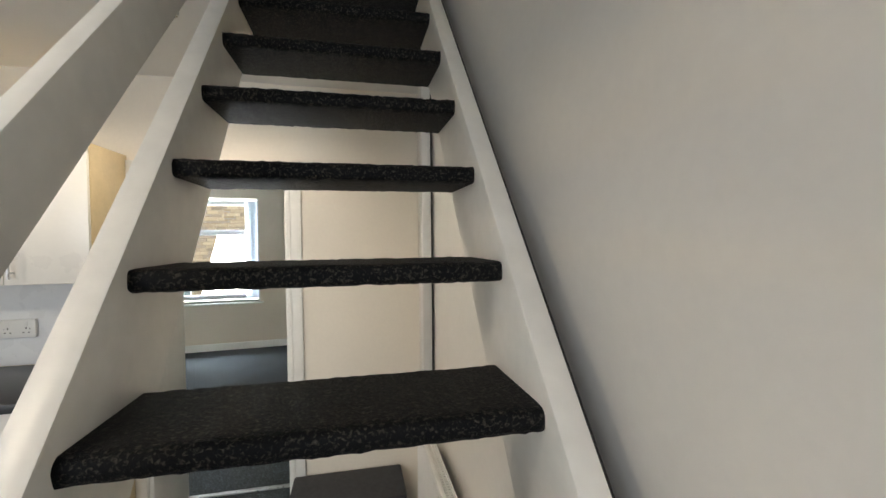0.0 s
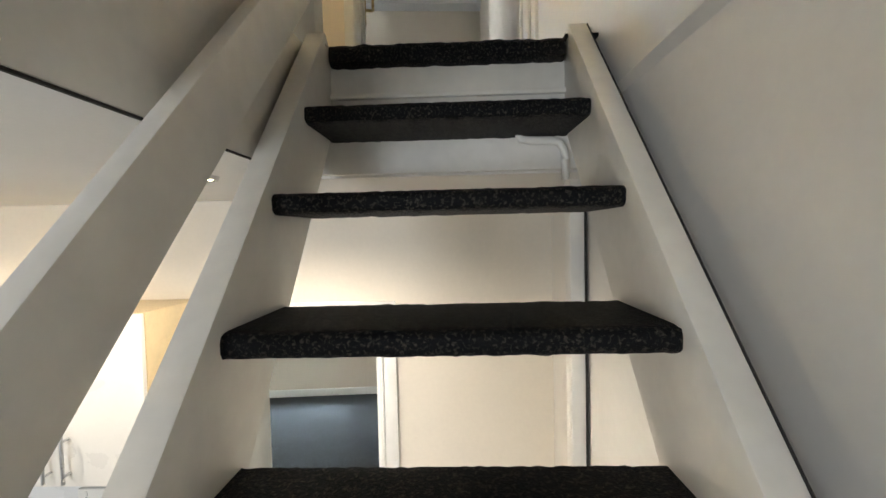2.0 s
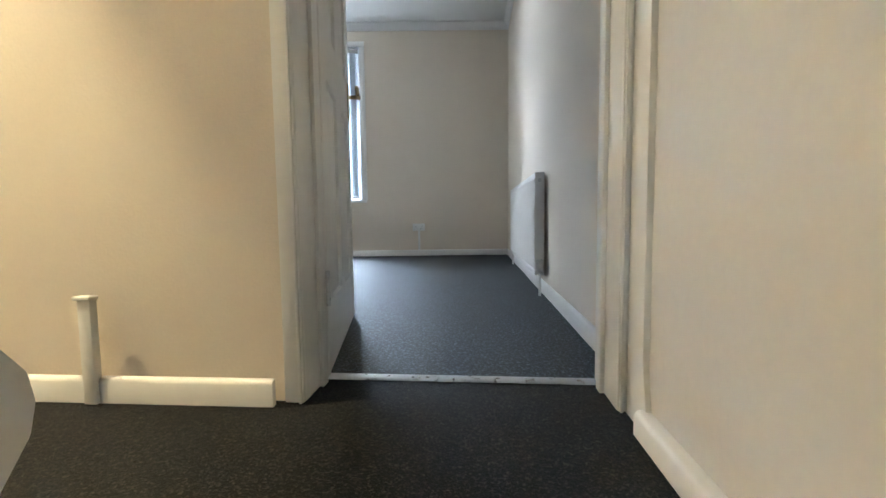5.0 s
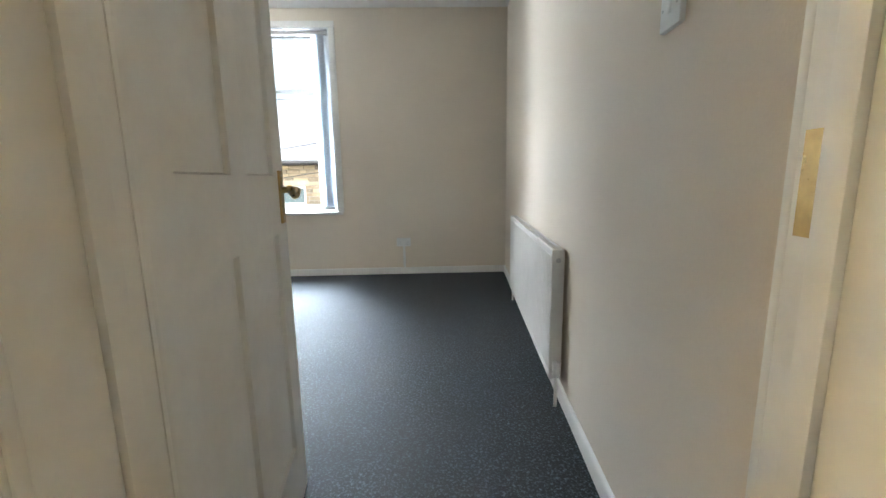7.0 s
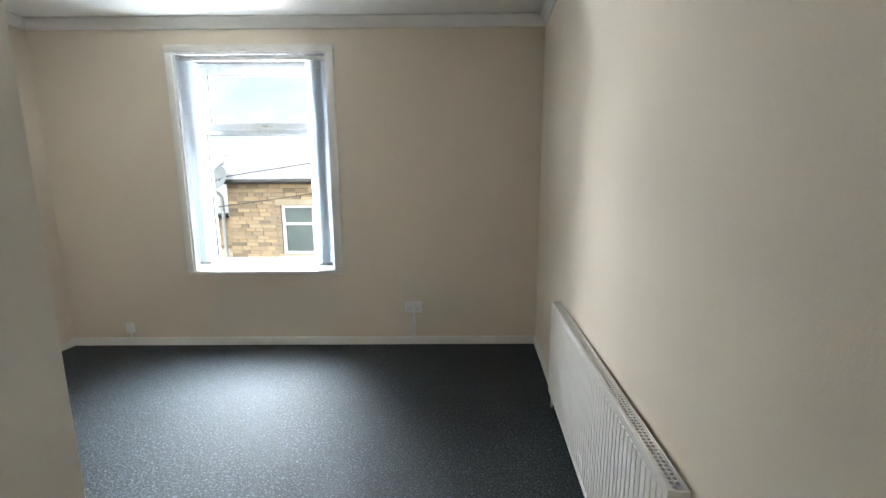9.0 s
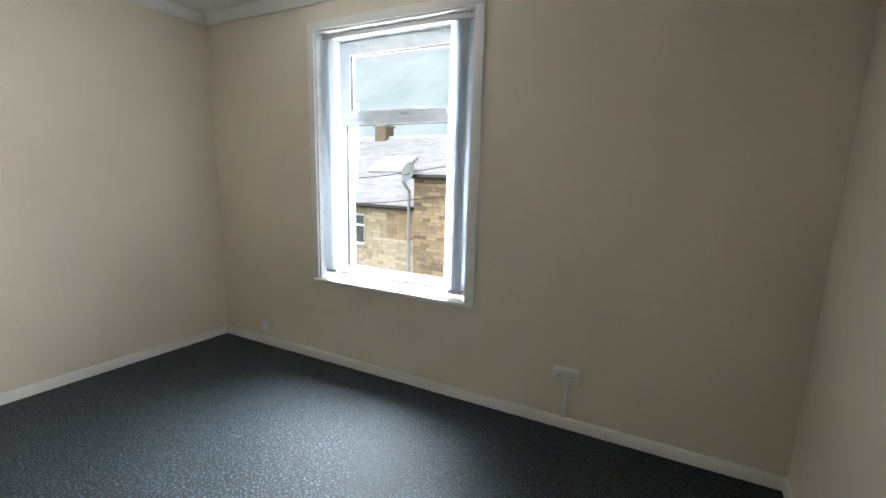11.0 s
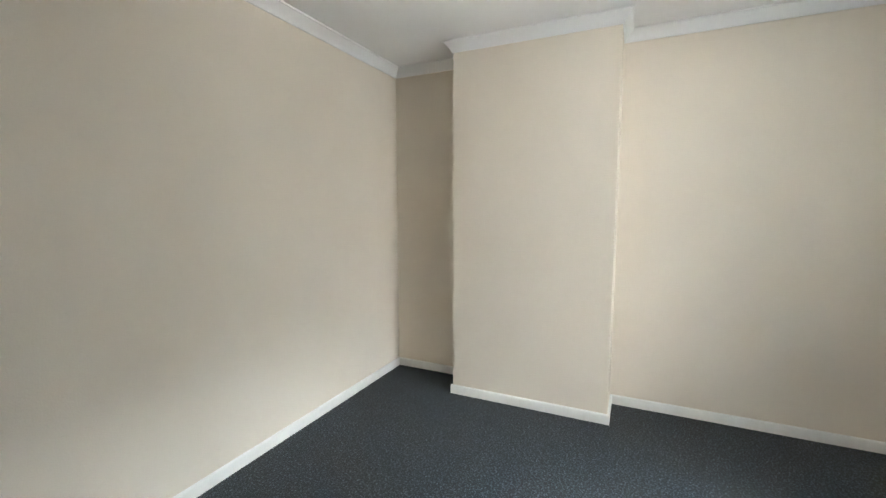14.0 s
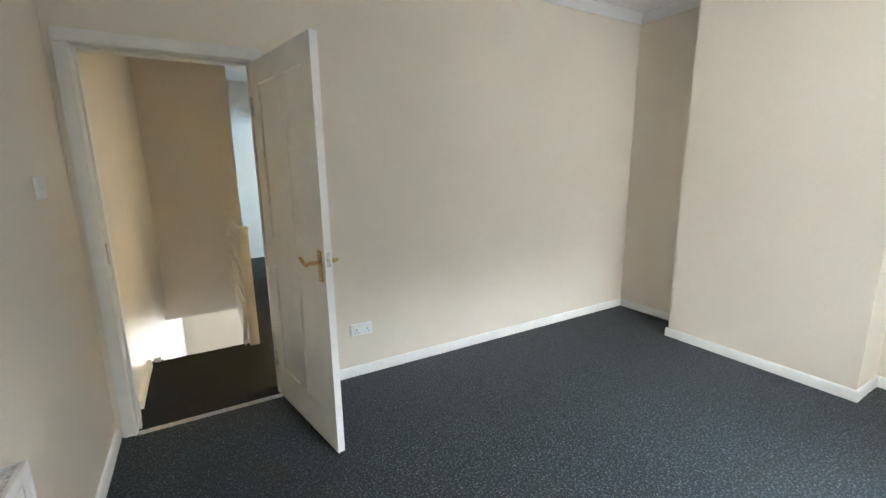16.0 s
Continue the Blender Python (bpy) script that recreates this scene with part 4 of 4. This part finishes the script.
def cabinet(name, label, x0, x1, y_front, y_back, z0, z1, handle_at, hz0, hz1):
    ob = thing(name, label, "cabinet")
    part("body", box(x0, x1, y_front + 0.02, y_back, z0, z1, 0.001), CABSIDE, ob, "pale beech-effect carcass")
    d = part("door", box(x0 + 0.002, x1 - 0.002, y_front, y_front + 0.018, z0 + 0.002, z1 - 0.002, 0.002), CABINET, ob)
    part("handle", tube([(handle_at, y_front - 0.028, hz0 - 0.015), (handle_at, y_front - 0.028, (hz0 + hz1) / 2), (handle_at, y_front - 0.028, hz1 + 0.015)], 0.006), STEEL, d, "brushed steel bar handle")
    for hz in (hz0 + 0.01, hz1 - 0.01):
        part("handle_post", tube([(handle_at, y_front, hz), (handle_at, y_front - 0.014, hz), (handle_at, y_front - 0.028, hz)], 0.005, 8), STEEL, d)
    return ob


for x0, x1, hx in ((-1.80, -1.49, -1.765), (-2.10, -1.80, -1.835), (-2.40, -2.10, -2.135), (-2.70, -2.40, -2.435)):
    cabinet("wall_cabinet", "cream wall cabinet with a steel bar handle and beech side", x0, x1, -0.648, -0.332, -1.312, -0.712, hx, -1.27, -1.13)
for x0, x1, hx in ((-2.00, -1.49, -1.95), (-2.40, -2.00, -2.05), (-2.80, -2.40, -2.75)):
    cabinet("base_cabinet", "white base cabinet with a steel bar handle", x0, x1, -0.86, -0.332, FLOOR_LOW + 0.12, -1.764, hx, -2.02, -1.88)
plinth = thing("plinth", "white plinth under the kitchen base cabinets", "plinth")
part("board", box(-2.80, -1.49, -0.80, -0.785, FLOOR_LOW, FLOOR_LOW + 0.12), CABINET, plinth)
top = thing("worktop", "dark speckled laminate kitchen worktop", "worktop")
part("slab", box(-2.82, -1.475, -0.885, -0.334, -1.762, -1.724, 0.006), WORKTOP, top)
splash = thing("splashback", "pale grey-white splashback panel behind the worktop", "splashback")
part("panel", box(-2.82, -1.50, -0.336, -0.3305, -1.722, -1.315), UPVC, splash)
wall_plate("double_socket", "white double socket on the kitchen splashback", "socket", pose(-1.955, -0.337, -1.545), 0.146, 0.086, 0.02, 2)
# the last three fittings are unseen, added with their beams
for sx, sy in ((-1.03, -1.0), (-2.2, -1.0), (-1.5, -2.6), (-2.7, -2.6)):
    dl = thing("downlight", "small chromed ceiling spotlight, switched on", "downlight", pose(sx, sy, CEIL_LOW), group="kitchen downlights")
    ring = bmesh.new()
    for r0, r1, za, zb in ((0.017, 0.027, -0.004, -0.010), (0.027, 0.031, -0.010, 0.0)):
        a = [ring.verts.new((r0 * math.cos(k * math.tau / 24), r0 * math.sin(k * math.tau / 24), za)) for k in range(24)]
        b = [ring.verts.new((r1 * math.cos(k * math.tau / 24), r1 * math.sin(k * math.tau / 24), zb)) for k in range(24)]
        for k in range(24):
            ring.faces.new((a[k], a[(k + 1) % 24], b[(k + 1) % 24], b[k]))
    part("bezel", ring, STEEL, dl)
    part("bulb", tube([(0, 0, -0.002), (0, 0, -0.006), (0, 0, -0.008)], 0.016), BULB, dl, "glowing warm bulb")
radiator("white panel radiator under the stairs", pose(-0.055, -0.84, FLOOR_LOW, 0, 0, -90), 1.3, 0.14, 0.74)
crate = thing("storage_box", "low dark grey fabric storage box with pale labels", "storage box")
part("body", box(-0.72, -0.16, -0.62, -0.345, FLOOR_LOW, -2.46, 0.01), BOXCLOTH, crate)
part("lid", box(-0.73, -0.15, -0.63, -0.338, -2.46, -2.43, 0.008), BOXCLOTH, crate)
for lx in (-0.64, -0.42):
    part("label", box(lx, lx + 0.06, -0.632, -0.629, -2.455, -2.435), PLASTIC, crate, "small pale label")

# ---- outside ----
structure("ground", prism([(-400, 4.6), (400, 4.6), (400, 420), (-400, 420)], "z", -4.3, -4.2), ROAD, "grey wet road and yards between the houses", "ground")


def stones(x0, x1, z0, z1, y, holes, seed, length=0.34, height=0.105):
    """Courses of squared stones on a facade at y facing -y, each a small block of its own size."""
    rnd = random.Random(seed)
    verts, faces = [], []
    z = z0
    while z < z1 - 0.03:
        h = min(height * rnd.uniform(0.85, 1.2), z1 - z)
        x = x0 - rnd.uniform(0, length)
        while x < x1:
            l = length * rnd.uniform(0.55, 1.35)
            a, b = max(x, x0) + 0.005, min(x + l, x1) - 0.005
            c, d = z + 0.005, z + h - 0.005
            x += l
            if b - a < 0.03 or any(a < q[1] and b > q[0] and c < q[3] and d > q[2] for q in holes):
                continue
            o = y - rnd.uniform(0.008, 0.022)
            n = len(verts)
            verts += [(a, y, c), (b, y, c), (b, y, d), (a, y, d), (a + 0.008, o, c + 0.008), (b - 0.008, o, c + 0.008), (b - 0.008, o, d - 0.008), (a + 0.008, o, d - 0.008)]
            faces += [(n + 4, n + 5, n + 6, n + 7), (n, n + 1, n + 5, n + 4), (n + 1, n + 2, n + 6, n + 5), (n + 2, n + 3, n + 7, n + 6), (n + 3, n, n + 4, n + 7)]
        z += h
    me = bpy.data.meshes.new("stone_courses")
    me.from_pydata(verts, [], faces)
    return me


STONE_BLOCK = bpy.data.meshes.new("stone")
STONE_BLOCK.from_pydata([(0, 0, 0), (1, 0, 0), (1, 0, 1), (0, 0, 1), (0.04, -1, 0.07), (0.96, -1, 0.06), (0.97, -1, 0.93), (0.03, -1, 0.94)], [], [(4, 5, 6, 7), (0, 1, 5, 4), (1, 2, 6, 5), (2, 3, 7, 6), (3, 0, 4, 7)])
STONE_BLOCK.materials.append(STONES_SINGLE)


def single_stones(holes, y, near, seed, length=0.34, height=0.105):
    """The courses beside the window across the street: stones that stand proud one by one."""
    rnd = random.Random(seed + 50)
    x0, x1, z, z1 = near
    while z < z1 - 0.03:
        h = min(height * rnd.uniform(0.85, 1.2), z1 - z)
        x = x0
        while x < x1 - 0.05:
            l = min(length * rnd.uniform(0.55, 1.35), x1 - x)
            clash = any(x < q[1] and x + l > q[0] and z < q[3] and z + h > q[2] for q in holes)
            if not clash and l > 0.06:
                yield Matrix.Translation((x + 0.005, y, z + 0.005)) @ Matrix.Diagonal((l - 0.01, rnd.uniform(0.010, 0.026), h - 0.01, 1.0))
            x += l
        z += h


def slates(x0, x1, y0, z0, y1, z1, course=0.20, width=0.30, seed=1):
    """A slated slope from the eaves (y0, z0) up to the ridge (y1, z1), each slate a tilted tile."""
    rnd = random.Random(seed)
    run = math.hypot(y1 - y0, z1 - z0)
    u = Vector((0, (y1 - y0) / run, (z1 - z0) / run))
    nrm = Vector((0, -u.z, u.y))
    verts, faces = [], []
    for r in range(int(run / course) + 1):
        s = r * course
        x = x0 - (r % 2) * width / 2
        while x < x1:
            a, b = max(x, x0) + 0.003, min(x + width, x1) - 0.003
            x += width
            if b - a < 0.03:
                continue
            t0, t1 = 0.026 + rnd.uniform(0, 0.008), 0.004
            base = Vector((0, y0, z0))
            e = base + u * (s - 0.02 - rnd.uniform(0, 0.012))
            f = base + u * min(s + course + 0.01, run)
            n = len(verts)
            verts += [tuple(Vector((a, 0, 0)) + e + nrm * t0), tuple(Vector((b, 0, 0)) + e + nrm * t0), tuple(Vector((b, 0, 0)) + f + nrm * t1), tuple(Vector((a, 0, 0)) + f + nrm * t1),
                      tuple(Vector((a, 0, 0)) + e), tuple(Vector((b, 0, 0)) + e)]
            faces += [(n, n + 1, n + 2, n + 3), (n + 4, n + 5, n + 1, n), (n + 4, n, n + 3), (n + 5, n + 2, n + 1)]
    me = bpy.data.meshes.new("slates")
    me.from_pydata(verts, [], faces)
    return me


def house(label, x0, x1, y, eaves, ridge, depth, wall_mat, stone_mat, openings, seed, stone_range, near):
    ob = thing("house", label, "house", group="terraced houses across the street")
    holes = [o[:4] for o in openings]
    part("wall", wall_mesh(x0, x1, y, y + 0.4, -4.2, eaves, holes), wall_mat, ob, smooth=False)
    part("side_wall", prism([(y + 0.4, -4.2), (y + 0.4, eaves), (y + depth, ridge), (y + 2 * depth, eaves), (y + 2 * depth, -4.2)], "x", x0, x0 + 0.3), wall_mat, ob)
    part("back_wall", box(x0, x1, y + 2 * depth - 0.3, y + 2 * depth, -4.2, eaves), wall_mat, ob)
    me = stones(stone_range[0], stone_range[1], stone_range[2], eaves - 0.1, y, holes + [near], seed)
    me.materials.append(stone_mat)
    for m in single_stones(holes, y, near, seed):
        st = new("stone", STONE_BLOCK)
        st.parent = ob
        st.matrix_world = m
    so = new("stone_courses", me)
    so.parent = ob
    tagged(so, "weathered sandstone courses", kind="stuff")
    ov = 0.22
    sl = (ridge - eaves) / depth
    rf = part("roof", prism([(y - ov, eaves - sl * ov), (y + depth, ridge), (y + 2 * depth + ov, eaves - sl * ov), (y + 2 * depth + ov, eaves - sl * ov - 0.1), (y + depth, ridge - 0.12), (y - ov, eaves - sl * ov - 0.1)], "x", x0 - 0.05, x1 + 0.05), SLATE, ob)
    me = slates(x0, x1, y - ov, eaves - sl * ov + 0.006, y + depth, ridge + 0.006, seed=seed)
    me.materials.append(SLATE)
    so = new("slates", me)
    so.parent = rf
    tagged(so, "wet grey slates paled by a painted sky reflection", kind="stuff")
    part("ridge_tiles", tube([(x0, y + depth, ridge + 0.01), ((x0 + x1) / 2, y + depth, ridge + 0.01), (x1, y + depth, ridge + 0.01)], 0.09, 8), SLATE, rf)
    part("gutter", tube([(x0, y - ov - 0.03, eaves - sl * ov - 0.06), ((x0 + x1) / 2, y - ov - 0.03, eaves - sl * ov - 0.06), (x1, y - ov - 0.03, eaves - sl * ov - 0.06)], 0.06, 8), DARKPLASTIC, ob, "dark plastic gutter")
    part("eaves_board", box(x0, x1, y - ov + 0.02, y, eaves - 0.22, eaves - 0.12), DARKPLASTIC, ob)
    for xa, xb, za, zb, what in openings:
        w = part("window" if what == "window" else "door", bars(xa, xb, za, zb, 0.07, y + 0.06, y + 0.14, 0.01), UPVC, ob, "white framed window" if what == "window" else "white front door")
        if what == "window":
            part("window_bar", box(xa + 0.07, xb - 0.07, y + 0.07, y + 0.13, za + (zb - za) * 0.60, za + (zb - za) * 0.60 + 0.06), UPVC, w)
            part("pane", box(xa + 0.06, xb - 0.06, y + 0.12, y + 0.14, za + 0.06, zb - 0.06), DARKPANE, w)
        else:
            part("door_leaf", box(xa + 0.07, xb - 0.07, y + 0.10, y + 0.14, za + 0.05, zb - 0.42), UPVC, w)
            part("fanlight", box(xa + 0.07, xb - 0.07, y + 0.11, y + 0.13, zb - 0.40, zb - 0.07), DARKPANE, w)
            fan = prism([(0.16 * math.cos(a * math.pi / 10), 0.11 * math.sin(a * math.pi / 10)) for a in range(11)], "y", y + 0.092, y + 0.101)
            bmesh.ops.translate(fan, vec=((xa + xb) / 2, 0, zb - 1.0), verts=fan.verts[:])
            part("door_glass", fan, DARKPANE, w)
        part("lintel", box(xa - 0.12, xb + 0.12, y - 0.025, y + 0.05, zb, zb + 0.16, 0.008), STONETRIM, ob)
        part("sill", box(xa - 0.08, xb + 0.08, y - 0.06, y + 0.08, za - 0.09, za, 0.008), STONETRIM, ob)
    return ob


hA = house("dark sandstone terraced house with a slate roof and dark gutter", -7.2, 6.0, 11.0, 1.62, 3.75, 4.2, STONEWALL, STONES, [(-5.75, -4.85, -0.5, 0.82, "window"), (-2.0, -1.0, -0.5, 0.82, "window"), (-4.65, -3.75, -4.1, -2.05, "door"), (-5.75, -5.15, -2.95, -2.35, "window")], 3, (-7.2, -1.0, -4.0), (-7.2, -4.2, -0.6, 1.52))
hB = house("paler stone terraced house with lower eaves", -16.0, -7.26, 11.3, 0.72, 2.95, 4.2, STONEWALL_PALE, STONES_PALE, [(-9.9, -9.3, -0.75, 0.25, "window")], 8, (-11.5, -7.26, -4.0), (-8.4, -7.26, -0.4, 0.62))
sky_light = thing("roof_window", "tilted roof window propped open on the slates", "roof window")
# glass is plain white to paint in the sky it reflects
for nm, bmx, mt in (("frame", bars(-0.72, 0.72, -0.58, 0.58, 0.06, -0.03, 0.03), UPVC), ("glass", box(-0.67, 0.67, -0.005, 0.005, -0.53, 0.53), UPVC)):
    bmesh.ops.transform(bmx, matrix=Matrix.Rotation(radians(-90), 4, "X"), verts=bmx.verts[:])
    part(nm, bmx, mt, sky_light)
sky_light.matrix_world = pose(-9.70, 13.25, 1.86, 26, 0, 0)
dish = thing("satellite_dish", "grey satellite dish on the gutter corner", "satellite dish", pose(-7.15, 10.72, 1.55, 75, 0, -20))
db = bmesh.new()
rr = []
for r in range(6):
    q = r / 5 * 0.28
    rr.append([db.verts.new((q * math.cos(k * math.tau / 20), q * math.sin(k * math.tau / 20), 0.9 * q * q)) for k in range(20)])
for a, b in zip(rr, rr[1:]):
    for k in range(20):
        db.faces.new((a[k], a[(k + 1) % 20], b[(k + 1) % 20], b[k]))
bmesh.ops.remove_doubles(db, verts=db.verts[:], dist=0.0005)
part("reflector", db, DISHGREY, dish)
part("arm", tube([(0, -0.02, 0.0), (0, -0.12, 0.15), (0, -0.10, 0.32)], 0.012, 8), DARKPLASTIC, dish)
part("bracket", tube([(0, 0, 0), (0, 0.05, -0.15), (0.1, 0.1, -0.35)], 0.018, 8), DARKPLASTIC, dish)
dp = thing("downpipe", "grey plastic downpipe on the corner of the house", "downpipe")
part("pipe", tube([(-7.38, 10.72, 1.34), (-7.36, 10.80, 1.18), (-7.30, 10.90, 1.05), (-7.30, 10.90, -1.6), (-7.30, 10.90, -4.2)], 0.045, 10), PIPEGREY, dp)
chim = thing("chimney_stack", "weathered brick chimney stack on the roof ridge", "chimney")
part("stack", box(-12.15, -11.6, 15.2, 15.75, 2.6, 3.4, 0.01), STONEWALL, chim)
part("cap", box(-12.20, -11.55, 15.14, 15.81, 3.4, 3.48, 0.01), STONETRIM, chim)
for ya, za, yb, zb in ((10.6, 0.9, 10.9, 2.3), (10.6, 0.2, 10.8, 1.5)):
    cb = thing("overhead_cable", "thin dark cable slung across the street", "cable")
    part("wire", tube([(-14, ya, za), (-8, (ya + yb) / 2, (za + zb) / 2 - 0.15), (-2, yb, zb)], 0.012, 6), DARKPLASTIC, cb)

# far hill whose haze is painted into its glowing material
hill = bmesh.new()
cols = []
hr = random.Random(9)
for i in range(61):
    x = -420 + 14 * i
    top_z = 92 + 12 * math.sin(i * 0.21 + 0.6) + 4 * math.sin(i * 0.63) + hr.uniform(-1.5, 1.5)
    cols.append([hill.verts.new((x, 150 + 90 * k / 10, -6 + (top_z + 6) * (k / 10) ** 0.9)) for k in range(11)])
for a, b in zip(cols, cols[1:]):
    for k in range(10):
        hill.faces.new((a[k], b[k], b[k + 1], a[k + 1]))
structure("backdrop_hill", hill, HAZE, "wooded hillside across the valley, painted with a glowing blue-grey mist", "hillside")
